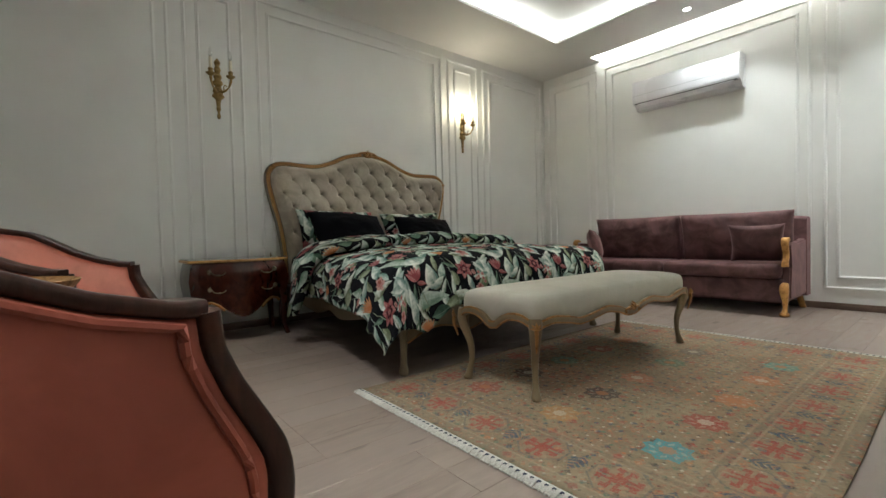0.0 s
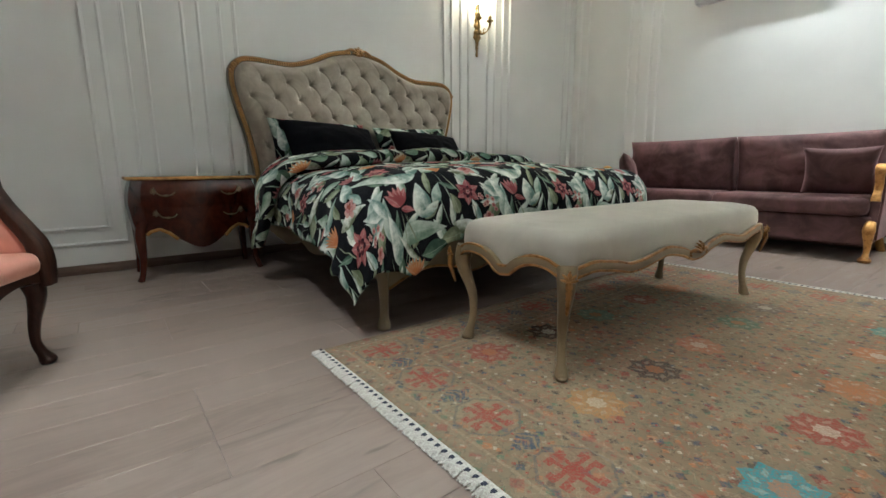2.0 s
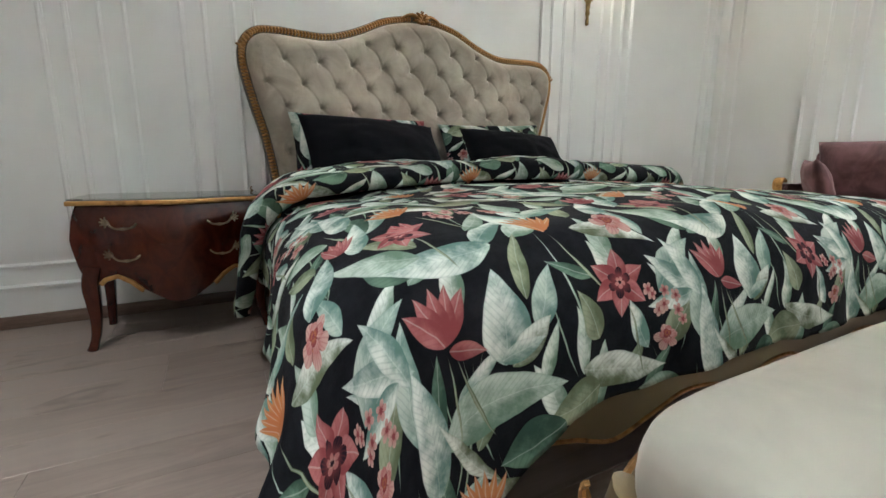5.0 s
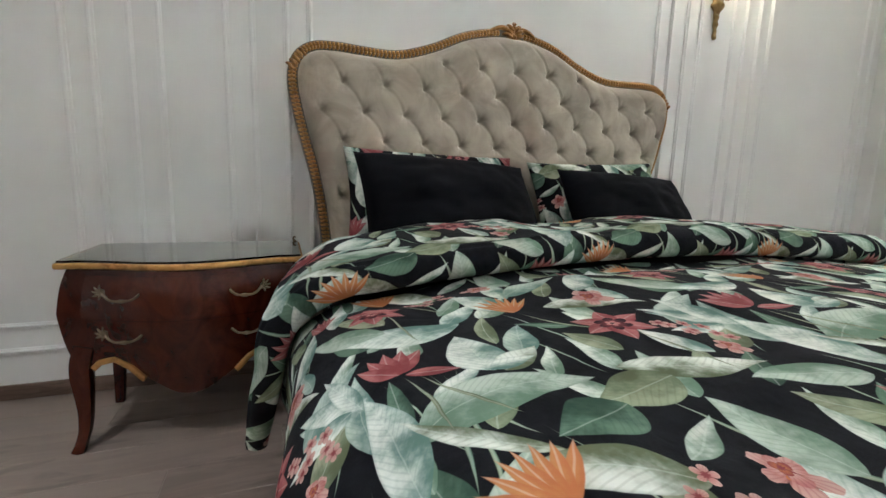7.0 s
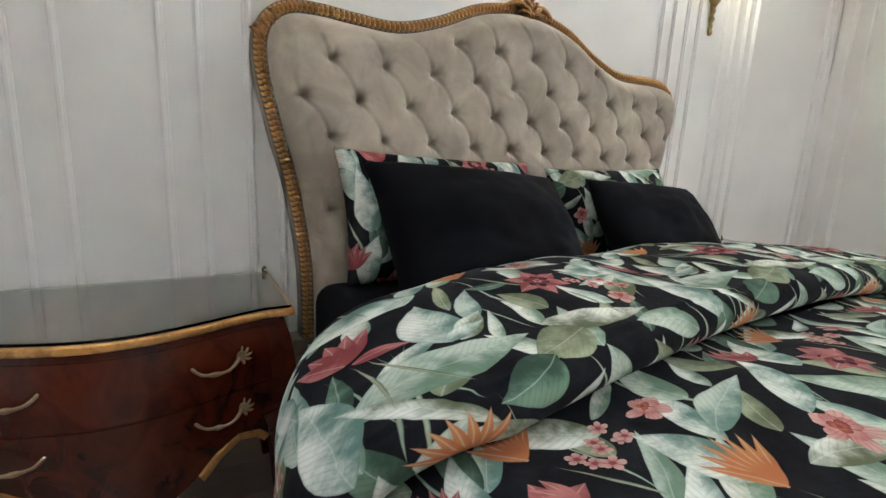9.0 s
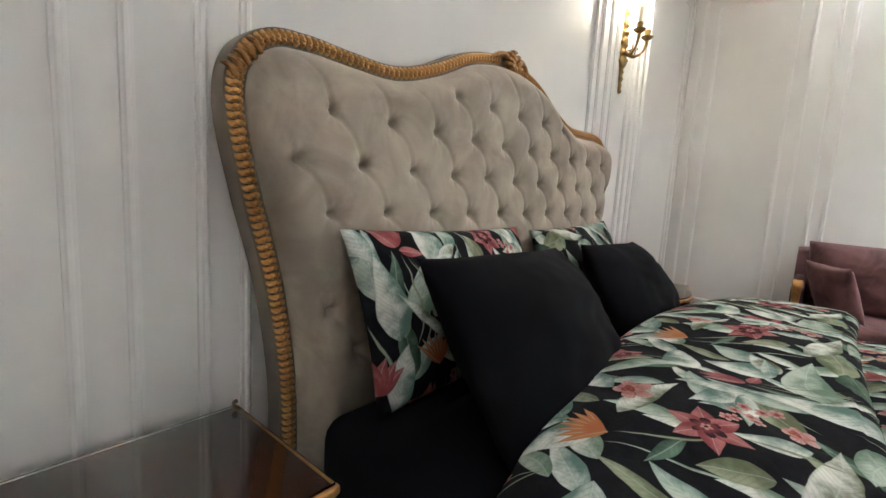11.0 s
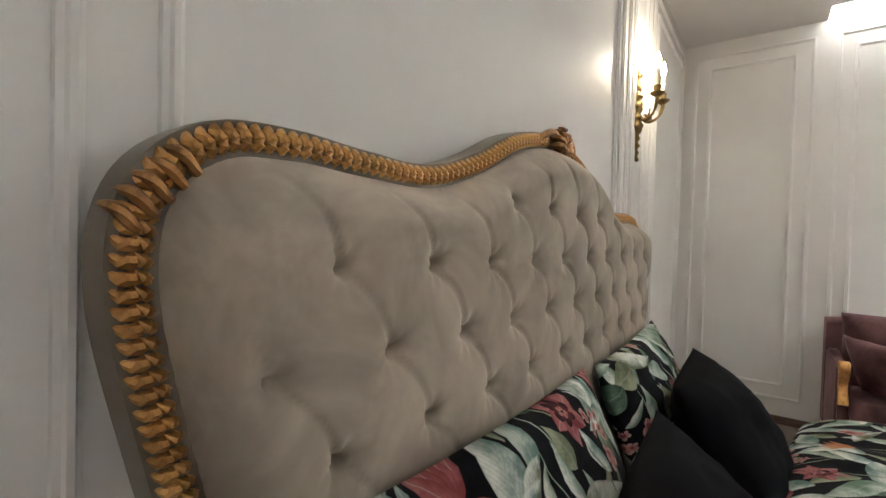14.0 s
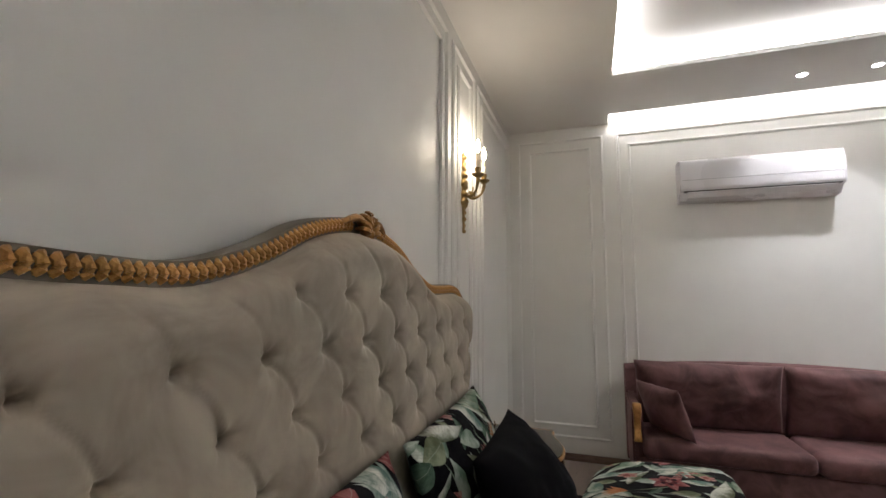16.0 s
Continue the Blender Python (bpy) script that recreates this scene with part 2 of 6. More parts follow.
def sweep(bm, path, section, side=None, scales=None, closed=False, caps=True):
    """Carry a section (list of (a, b)) along a path. a goes along `side` (or across), b along the other normal."""
    path = np.array(path, float)
    n, rings = len(path), []
    for i in range(n):
        if closed:
            t = path[(i + 1) % n] - path[i - 1]
        else:
            t = path[min(i + 1, n - 1)] - path[max(i - 1, 0)]
        t = t / max(np.linalg.norm(t), 1e-9)
        if side is None:
            up = np.array((0, 0, 1.0)) if abs(t[2]) < 0.95 else np.array((0, 1.0, 0))
        else:
            up = np.array(side, float)
        u = up - t * (up @ t)
        u = u / np.linalg.norm(u)
        w = np.cross(t, u)
        s = 1.0 if scales is None else scales[i]
        sa, sb = s if isinstance(s, (tuple, list, np.ndarray)) else (s, s)
        rings.append([bm.verts.new(path[i] + u * (a * sa) + w * (b * sb)) for a, b in section])
    m = len(section)
    for i in range(n if closed else n - 1):
        r0, r1 = rings[i], rings[(i + 1) % n]
        for j in range(m):
            bm.faces.new((r0[j], r0[(j + 1) % m], r1[(j + 1) % m], r1[j]))
    if caps and not closed:
        bm.faces.new(rings[0][::-1])
        bm.faces.new(rings[-1])
    bmesh.ops.recalc_face_normals(bm, faces=bm.faces[:])
    return bm


def circle(r, n=10, ry=None):
    return [(r * math.cos(2 * math.pi * i / n), (ry or r) * math.sin(2 * math.pi * i / n)) for i in range(n)]


def rounded(a, b, r=0.3, n=3):
    """A rounded rectangle, half sizes a and b."""
    rr, out = min(a, b) * r, []
    for cx, cy, st in ((a - rr, b - rr, 0), (-a + rr, b - rr, 90), (-a + rr, -b + rr, 180), (a - rr, -b + rr, 270)):
        for i in range(n + 1):
            q = radians(st + 90 * i / n)
            out.append((cx + rr * math.cos(q), cy + rr * math.sin(q)))
    return out


def lathe(bm, profile, n=20, at=(0, 0, 0)):
    rings = []
    for r, z in profile:
        rings.append([bm.verts.new((at[0] + r * math.cos(2 * math.pi * i / n), at[1] + r * math.sin(2 * math.pi * i / n), at[2] + z)) for i in range(n)])
    for a, b in zip(rings, rings[1:]):
        for j in range(n):
            bm.faces.new((a[j], a[(j + 1) % n], b[(j + 1) % n], b[j]))
    bm.faces.new(rings[0][::-1])
    bm.faces.new(rings[-1])
    return bm


def grid_mesh(bm, co, uv=None, closed_u=False):
    """Faces over an array of points (rows, columns, 3), with optional uv of the same layout."""
    nr, nc = co.shape[:2]
    vs = [[bm.verts.new(co[i, j]) for j in range(nc)] for i in range(nr)]
    lay = bm.loops.layers.uv.verify() if uv is not None else None
    for i in range(nr - 1):
        for j in range(nc if closed_u else nc - 1):
            k = (j + 1) % nc
            f = bm.faces.new((vs[i][j], vs[i][k], vs[i + 1][k], vs[i + 1][j]))
            if lay:
                for l, (a, b) in zip(f.loops, ((i, j), (i, k), (i + 1, k), (i + 1, j))):
                    l[lay].uv = uv[a, b]
    return vs


def cushion(bm, w, h, t, n=22, pinch=0.12, seed=0, wrinkle=0.006, power=0.5):
    """A stuffed cushion in the x-z plane, thickness along y, with drawn-in sides and pointed corners."""
    u = np.linspace(-1, 1, n)
    U, V = np.meshgrid(u, u)
    bulge = np.clip((1 - U ** 2) * (1 - V ** 2), 0, 1) ** power
    X = w / 2 * U * (1 - pinch * (1 - V ** 2) * np.abs(U))
    Z = h / 2 * V * (1 - pinch * (1 - U ** 2) * np.abs(V))
    rough = np.array([[noise.noise((a * 2.3 + seed * 7.1, b * 2.3, seed * 3.3)) + 0.5 * noise.noise((a * 6 + seed, b * 6, seed)) for a in u] for b in u])
    for sgn in (1, -1):
        Y = sgn * (t / 2 * bulge + wrinkle * rough * bulge)
        co = np.stack([X, Y, Z], -1)
        uv = np.stack([X + 0.31 * seed, Z + 0.57 * seed], -1)
        grid_mesh(bm, co if sgn < 0 else co[:, ::-1], uv if sgn < 0 else uv[:, ::-1])
    bmesh.ops.remove_doubles(bm, verts=bm.verts[:], dist=0.0004)
    return bm


# ---------------------------------------------------------------- the room's shell


def structure(name, bm, mat, label, category, angle=40):
    me = smooth(mesh_from(name, bm), angle)
    me.materials.append(mat)
    return tagged(new(name, me), label, category, kind="structure")


def build_shell():
    T = 0.2
    wn = structure("wall_north", box(bmesh.new(), WALL_W - T, WALL_E + T, WALL_N, WALL_N + T, 0, UPPER), WALL, "off-white painted wall with raised panel mouldings", "wall")
    we = structure("wall_east", box(bmesh.new(), WALL_E, WALL_E + T, WALL_S, WALL_N, 0, UPPER), WALL, "off-white painted wall with raised panel mouldings", "wall")
    structure("wall_west", box(bmesh.new(), WALL_W - T, WALL_W, WALL_S, WALL_N, 0, UPPER), WALL, "plain off-white painted wall", "wall")
    structure("wall_south", box(bmesh.new(), WALL_W - T, WALL_E + T, WALL_S - T, WALL_S, 0, UPPER), WALL, "plain off-white painted wall", "wall")
    bm = box(bmesh.new(), WALL_W - T, WALL_E + T, WALL_S - T, WALL_N + T, UPPER, UPPER + 0.15)
    structure("ceiling", bm, CEIL, "white upper ceiling lit by hidden strips", "ceiling")
    # dropped ceiling: slabs with a thin projecting ledge that hides the light strips
    def dropped(name, x0, x1, y0, y1, ledges):
        bm = bmesh.new()
        w, e, s, n = (0.14 if q in ledges else 0 for q in "wesn")
        box(bm, x0 + w, x1 - e, y0 + s, y1 - n, SOFFIT + 0.035, UPPER)
        box(bm, x0, x1, y0, y1, SOFFIT, SOFFIT + 0.035)
        return structure(name, bm, CEIL, "white dropped plasterboard ceiling with a lit recess along its edge", "ceiling")
    dropped("ceiling_soffit_north", WALL_W, WALL_E, TRAY_N, WALL_N, "s")
    dropped("ceiling_soffit_south", WALL_W, WALL_E, WALL_S, TRAY_S, "n")
    dropped("ceiling_soffit_west", WALL_W, TRAY_W, TRAY_S, TRAY_N, "e")
    dropped("ceiling_band_east", BAND_W, BAND_E, TRAY_S, TRAY_N, "we")
    for nm, b in (("led_strip_north", (0.0, WALL_E - 0.02, TRAY_N + 0.09, TRAY_N + 0.10, SOFFIT + 0.036, SOFFIT + 0.042)),
                  ("led_strip_band", (BAND_W + 0.09, BAND_W + 0.10, TRAY_S, TRAY_N - 0.02, SOFFIT + 0.036, SOFFIT + 0.042)),
                  ("led_strip_east", (BAND_E - 0.10, BAND_E - 0.09, TRAY_S, TRAY_N - 0.02, SOFFIT + 0.036, SOFFIT + 0.042))):
        structure(nm, box(bmesh.new(), *b), LED_STRIP, "thin strip of white light-emitting diodes on a ledge", "light strip")
    # skirting
    for nm, b in (("baseboard_north", (WALL_W, WALL_E, WALL_N - 0.014, WALL_N, 0, 0.072)), ("baseboard_east", (WALL_E - 0.014, WALL_E, WALL_S, WALL_N - 0.014, 0, 0.072)),
                  ("baseboard_west", (WALL_W, WALL_W + 0.014, WALL_S, WALL_N - 0.014, 0, 0.072)), ("baseboard_south", (WALL_W + 0.014, WALL_E - 0.014, WALL_S, WALL_S + 0.014, 0, 0.072))):
        structure(nm, box(bmesh.new(), *b, 0.003), SKIRT_WOOD, "low brown wooden skirting along the wall", "baseboard")

    prof = [(-0.016, 0), (-0.014, 0.009), (-0.006, 0.011), (-0.002, 0.017), (0.006, 0.018), (0.010, 0.011), (0.015, 0.008), (0.016, 0)]

    def moulding(wall, x0, x1, z0, z1, axis):
        # a closed rectangular frame with mitred corners, proud of the wall
        cs = [(x0, z0), (x1, z0), (x1, z1), (x0, z1)]
        mid = ((x0 + x1) / 2, (z0 + z1) / 2)
        bm = bmesh.new()
        rings = []
        for cx, cz in cs:
            dx, dz = (1 if cx < mid[0] else -1), (1 if cz < mid[1] else -1)
            ring = []
            for a, b in prof:
                px, pz = cx + dx * a, cz + dz * a
                ring.append(bm.verts.new((px, WALL_N - b, pz) if axis == "x" else (WALL_E - b, px, pz)))
            rings.append(ring)
        for i in range(4):
            r0, r1 = rings[i], rings[(i + 1) % 4]
            for j in range(len(prof) - 1):
                bm.faces.new((r0[j], r0[j + 1], r1[j + 1], r1[j]))
        bmesh.ops.recalc_face_normals(bm, faces=bm.faces[:])
        part("panel_moulding", bm, MOULD, wall, angle=25)

    Z = ((0.228, 3.377), (0.345, 3.26))
    for o0, o1, gap in ((-0.85, 1.06, 0.105), (1.20, 1.71, 0.116), (1.866, 4.325, 0.113), (4.46, 5.015, 0.122), (5.15, 6.52, 0.122)):
        moulding(wn, o0, o1, *Z[0], "x")
        moulding(wn, o0 + gap, o1 - gap, *Z[1], "x")
    for o0, o1, gap in ((4.055, 4.94, 0.125), (1.465, 3.89, 0.108), (0.35, 1.33, 0.105), (-2.4, 0.21, 0.105)):
        moulding(we, o0, o1, *Z[0], "y")
        moulding(we, o0 + gap, o1 - gap, *Z[1], "y")


build_shell()


def build_downlight(x, y):
    d = thing("downlight", pose(x, y, SOFFIT), "small round white recessed ceiling spotlight, switched on", "ceiling light", "recessed spotlights")
    bm = bmesh.new()
    lathe(bm, [(0.048, -0.001), (0.048, -0.006), (0.044, -0.008), (0.036, -0.005), (0.034, -0.002), (0.034, -0.001)], 24)
    part("rim", bm, WHITE_PLASTIC, d, "white ring")
    part("lens", lathe(bmesh.new(), [(0.033, -0.0015), (0.033, -0.0035), (0.02, -0.005)], 20), LAMP_LENS, d, "glowing lens")


for lx, ly, w in DOWNLIGHTS:
    build_downlight(lx, ly)

# ---------------------------------------------------------------- bed
BED_X, BED_Y = 3.045, 4.93
HALF = [(1.035, 0.42), (1.035, 0.62), (1.045, 0.80), (1.085, 1.05), (1.142, 1.27), (1.186, 1.49), (1.165, 1.625), (1.08, 1.70), (0.96, 1.717),
        (0.81, 1.712), (0.645, 1.715), (0.47, 1.768), (0.29, 1.850), (0.13, 1.890), (0.0, 1.900)]


def headboard_outline(n, inset=0.0):
    pts = HALF + [(-x, z) for x, z in HALF[-2::-1]]
    c = smooth_curve(pts, n)
    if inset:
        t = np.gradient(c, axis=0)
        t /= np.linalg.norm(t, axis=1)[:, None]
        c = c + np.stack([-t[:, 1], t[:, 0]], 1) * inset
    return c


def inside_distance(px, pz, poly):
    """Signed distance of points to the closed polygon, positive inside."""
    d = np.full(px.shape, 1e9)
    inside = np.zeros(px.shape, bool)
    n = len(poly)
    for i in range(n):
        (ax, az), (bx, bz) = poly[i], poly[(i + 1) % n]
        ex, ez = bx - ax, bz - az
        t = np.clip(((px - ax) * ex + (pz - az) * ez) / (ex * ex + ez * ez + 1e-12), 0, 1)
        d = np.minimum(d, np.hypot(px - ax - t * ex, pz - az - t * ez))
        hit = ((az > pz) != (bz > pz)) & (px < (bx - ax) * (pz - az) / (bz - az + 1e-12) + ax)
        inside ^= hit
    return np.where(inside, d, -d)


TUFT_X, TUFT_Z, TUFT_TOP = 0.1033, 0.1365, 1.65


def tuft_buttons():
    out = []
    for j in range(0, 7):
        z = TUFT_TOP - TUFT_Z * j
        lim = 0.45 if j == 0 else (1.05 if z > 1.25 else 1.0)
        for i in range(-10, 11):
            if (i + j) % 2 == 0 and abs(i * TUFT_X) < lim:
                out.append((i * TUFT_X, z))
    return out


def scallop_rail(bm, length, top, lows, thick, n=60):
    """A rail of given length along x, its lower edge following the heights `lows` (smoothly)."""
    xs = np.linspace(-length / 2, length / 2, n)
    c = smooth_curve([(i / (len(lows) - 1), z) for i, z in enumerate(lows)], 200)
    low = np.interp((xs + length / 2) / length, c[:, 0], c[:, 1])
    top_a = [bm.verts.new((x, -thick / 2, top)) for x in xs]
    low_a = [bm.verts.new((x, -thick / 2, z)) for x, z in zip(xs, low)]
    top_b = [bm.verts.new((x, thick / 2, top)) for x in xs]
    low_b = [bm.verts.new((x, thick / 2, z)) for x, z in zip(xs, low)]
    for i in range(n - 1):
        bm.faces.new((low_a[i], low_a[i + 1], top_a[i + 1], top_a[i]))
        bm.faces.new((low_b[i + 1], low_b[i], top_b[i], top_b[i + 1]))
        bm.faces.new((low_a[i + 1], low_a[i], low_b[i], low_b[i + 1]))
        bm.faces.new((top_a[i], top_a[i + 1], top_b[i + 1], top_b[i]))
    bm.faces.new((low_a[0], top_a[0], top_b[0], low_b[0]))
    bm.faces.new((low_a[-1], low_b[-1], top_b[-1], top_a[-1]))
    return np.stack([xs, np.full(n, -thick / 2), low], 1)


def cabriole(bm, h, out=(1, 1), top=0.042, ankle=0.017, bow=0.03, kick=0.03, n=22):
    """A curved leg from the floor to height h, bowing outwards at the knee and kicking out at the foot."""
    o = np.array([out[0], out[1], 0.0]) / math.hypot(*out)
    pts = [(kick * 0.9, 0.012), (kick * 0.55, h * 0.10), (-0.004, h * 0.28), (0.0, h * 0.5), (bow * 0.75, h * 0.74), (bow, h * 0.88), (bow * 0.7, h)]
    c = smooth_curve(pts, n)
    s = np.interp(np.linspace(0, 1, n), [0, 0.05, 0.12, 0.3, 0.6, 0.85, 1], [ankle * 1.55, ankle * 1.5, ankle * 1.05, ankle, ankle * 1.35, top * 0.85, top])
    path = [o * a + np.array([0, 0, b]) for a, b in c]
    sweep(bm, path, rounded(1, 1, 0.75, 3), side=(o[1], -o[0], 0), scales=[(q, q) for q in s])
    bmesh.ops.create_icosphere(bm, subdivisions=2, radius=ankle * 1.7, matrix=Matrix.Translation(Vector(path[0]) + Vector((0, 0, ankle * 0.35))) @ Matrix.Diagonal((1, 1, 0.8, 1)))
    return bm


def acanthus(bm, s, lobes=5, depth=0.02):
    """A small carved leaf spray: curled lobes fanned about the origin in the x-z plane, facing -y."""
    for i in range(lobes):
        a = radians(-75 + 150 * i / (lobes - 1))
        l = s * (1.0 - 0.35 * abs(i - (lobes - 1) / 2) / lobes * 2)
        pts = [(0, 0, 0), (math.sin(a) * l * 0.4, -depth, math.cos(a) * l * 0.4), (math.sin(a) * l * 0.85, -depth * 1.1, math.cos(a) * l * 0.8), (math.sin(a) * l * 1.05, -depth * 0.4, math.cos(a) * l * 0.92)]
        c = smooth_curve(pts, 9)
        sweep(bm, c, circle(s * 0.14, 6, s * 0.2), scales=[0.6, 0.9, 1.1, 1.2, 1.15, 1.0, 0.8, 0.6, 0.3])
    bmesh.ops.create_icosphere(bm, subdivisions=2, radius=s * 0.22, matrix=Matrix.Translation((0, -depth, 0)))
    return bm


def build_bed():
    bed = thing("bed", pose(BED_X, BED_Y, 0), "double bed with tufted taupe velvet headboard in a gilded curved frame", "bed")
    F = -0.075                     # the headboard's front, towards the foot
    n = 260
    o = headboard_outline(n)
    # rim: broad taupe moulding
    bm = bmesh.new()
    c = headboard_outline(n, 0.020)
    sec = [(0.0, 0.016), (-0.01, 0.018), (-0.055, 0.015), (-0.068, 0.008), (-0.070, -0.004), (-0.062, -0.014), (-0.04, -0.016), (0.0, -0.016)]
    sweep(bm, [(x, F + 0.118, z) for x, z in c], [(a, b) for a, b in sec], side=(0, 1, 0))
    part("headboard_rim", bm, TAUPE, bed, "taupe painted rim")
    # gilded channel within the rim, coloured dark for the shade between its carved beads
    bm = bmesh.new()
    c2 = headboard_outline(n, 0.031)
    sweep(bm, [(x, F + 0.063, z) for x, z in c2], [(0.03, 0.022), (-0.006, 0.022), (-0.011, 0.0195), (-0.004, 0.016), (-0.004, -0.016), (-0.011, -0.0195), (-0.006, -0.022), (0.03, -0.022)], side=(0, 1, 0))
    part("gilded_channel", bm, SHADED_GILT, bed, "worn gilded moulding, darkened for the shade between its beads")
    bm = bmesh.new()
    pts = smooth_curve([(-0.006, 0.004, -0.019), (0.003, -0.006, -0.009), (-0.002, -0.010, 0.002), (0.0035, -0.006, 0.011), (0.0, 0.004, 0.019)], 9)
    sweep(bm, pts, circle(0.0078, 7), scales=[0.5, 0.85, 1.05, 1.15, 1.15, 1.1, 1.0, 0.8, 0.45])
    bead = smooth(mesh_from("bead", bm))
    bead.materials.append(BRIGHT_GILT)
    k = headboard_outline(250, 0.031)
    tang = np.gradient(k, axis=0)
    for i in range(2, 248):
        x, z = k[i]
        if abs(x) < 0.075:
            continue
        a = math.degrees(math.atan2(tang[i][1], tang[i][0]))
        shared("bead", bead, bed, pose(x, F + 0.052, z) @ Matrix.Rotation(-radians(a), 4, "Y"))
    # crest and corner carvings
    bm = acanthus(bmesh.new(), 0.085, 7, 0.03)
    bmesh.ops.translate(bm, verts=bm.verts, vec=(0, F + 0.053, 1.845))
    part("crest_leaf", bm, GILT, bed, "gilded carved leaf crest")
    bm2 = bmesh.new()
    for sx in (-1, 1):
        crv = smooth_curve([(0, F + 0.043, 1.865), (sx * 0.06, F + 0.033, 1.892), (sx * 0.12, F + 0.038, 1.876), (sx * 0.15, F + 0.048, 1.853), (sx * 0.12, F + 0.04, 1.850)], 14)
        sweep(bm2, crv, circle(0.016, 7), scales=list(np.linspace(1.1, 0.4, 14)))
    part("crest_scroll", bm2, GILT, bed, "gilded scrolls beside the crest leaf")
    for sx in (-1, 1):
        bm = bmesh.new()
        for q in range(5):
            cx, cz = 1.170 - 0.015 * q, 1.572 + 0.017 * q
            crv = smooth_curve([(sx * (cx + 0.016), F + 0.052, cz + 0.014), (sx * (cx + 0.004), F + 0.038, cz + 0.008), (sx * (cx - 0.014), F + 0.040, cz - 0.012), (sx * (cx - 0.024), F + 0.050, cz - 0.008)], 9)
            sweep(bm, crv, circle(0.0065, 7), scales=[0.5, 0.9, 1.15, 1.25, 1.2, 1.1, 1.0, 0.7, 0.35])
        part("corner_carving", bm, GILT, bed, "gilded carved leaf")
    # buttoned upholstery
    inner = headboard_outline(220, 0.050)
    poly = [tuple(p) for p in inner]
    step = 0.0068
    xs, zs = np.arange(-1.14, 1.141, step), np.arange(0.42, 1.85, step)
    PX, PZ = np.meshgrid(xs, zs)
    d = inside_distance(PX, PZ, poly)
    btn = np.array(tuft_buttons())
    away = np.hypot(PX[..., None] - btn[:, 0], PZ[..., None] - btn[:, 1])
    near = np.argmin(away, axis=-1)
    nb = np.min(away, axis=-1)
    a = (PX / TUFT_X + (PZ - TUFT_TOP) / TUFT_Z) / 2
    b = (PX / TUFT_X - (PZ - TUFT_TOP) / TUFT_Z) / 2
    # soft diamonds, with one family of pleats folded sharply and bowed between the buttons
    sa, sb = np.sin(math.pi * a), np.sin(math.pi * b)
    bow = a - 0.055 * sb ** 2
    line = np.abs(bow - np.round(bow))
    side = np.abs(b - np.round(b))
    along = np.cos(math.pi * b) ** 2
    sharp = np.exp(-(line / 0.028) ** 2) * (0.45 + 0.55 * along)
    lap = np.clip((bow - np.round(bow)) / 0.16, -1, 1)
    lap = np.where(lap > 0, (1 - lap) ** 2, 0) * (0.4 + 0.6 * along)
    pillow = 0.78 + 0.22 * np.abs(sa) ** 0.8 * (0.70 + 0.30 * np.abs(sb) ** 0.6) - 0.62 * sharp + 0.18 * lap - 0.03 * np.exp(-(side / 0.05) ** 2) * np.cos(math.pi * a) ** 2
    field = np.clip((0.25 - nb) / 0.09, 0, 1)                      # flat beyond the outer buttons
    edge = np.clip(d / 0.085, 0, 1)
    dome = np.sin(edge * math.pi / 2) ** 0.7
    fade = np.clip((d - 0.015) / 0.05, 0, 1) * field
    tuft = pillow * fade + (1 - fade) * 0.92
    pit = np.exp(-(nb / 0.013) ** 2) * 0.026 + np.exp(-(nb / 0.035) ** 2) * 0.016
    ang = np.arctan2(PZ[..., None] - btn[:, 1], PX[..., None] - btn[:, 0])
    ang = np.take_along_axis(ang, near[..., None], -1)[..., 0]
    pleats = np.sin(ang * 7 + 2.0 * PX * 9) * np.exp(-((nb - 0.026) / 0.016) ** 2) * 0.0022
    depth = 0.100 * dome + 0.017 * (tuft - 0.6) * dome - pit * np.clip(d / 0.04, 0, 1) + pleats * np.clip(d / 0.05, 0, 1)
    soft = np.array([[noise.noise((x * 7, z * 7, 3.0)) for x in xs] for z in zs]) * 0.003
    Y = F + 0.061 - np.maximum(depth + soft * dome, 0.0)
    bm = bmesh.new()
    keep = d > -0.004
    ids = -np.ones(d.shape, int)
    vs = []
    for i, j in zip(*np.nonzero(keep)):
        ids[i, j] = len(vs)
        vs.append(bm.verts.new((PX[i, j], Y[i, j], PZ[i, j])))
    for i in range(d.shape[0] - 1):
        for j in range(d.shape[1] - 1):
            q = (ids[i, j], ids[i, j + 1], ids[i + 1, j + 1], ids[i + 1, j])
            if min(q) >= 0:
                bm.faces.new([vs[w] for w in q])
    part("tufted_upholstery", bm, UPHOLSTERY, bed, "taupe velvet with deep diamond tufting", 180)
    bm = bmesh.new()
    bmesh.ops.create_uvsphere(bm, u_segments=10, v_segments=6, radius=0.0085, matrix=Matrix.Diagonal((1, 0.6, 1, 1)))
    bt = smooth(mesh_from("button", bm))
    bt.materials.append(UPHOLSTERY)
    for x, z in tuft_buttons():
        if inside_distance(np.array([x]), np.array([z]), poly)[0] > 0.03 and z > 0.8:
            shared("button", bt, bed, pose(x, F + 0.012, z))
    bm = bmesh.new()
    back = headboard_outline(120, 0.03)
    f1 = [bm.verts.new((x, F + 0.165, z)) for x, z in back]
    f2 = [bm.verts.new((x, F + 0.045, z)) for x, z in back]
    bm.faces.new(f1)
    bm.faces.new(f2[::-1])
    for i in range(len(back)):
        j = (i + 1) % len(back)
        bm.faces.new((f1[i], f1[j], f2[j], f2[i]))
    bmesh.ops.recalc_face_normals(bm, faces=bm.faces[:])
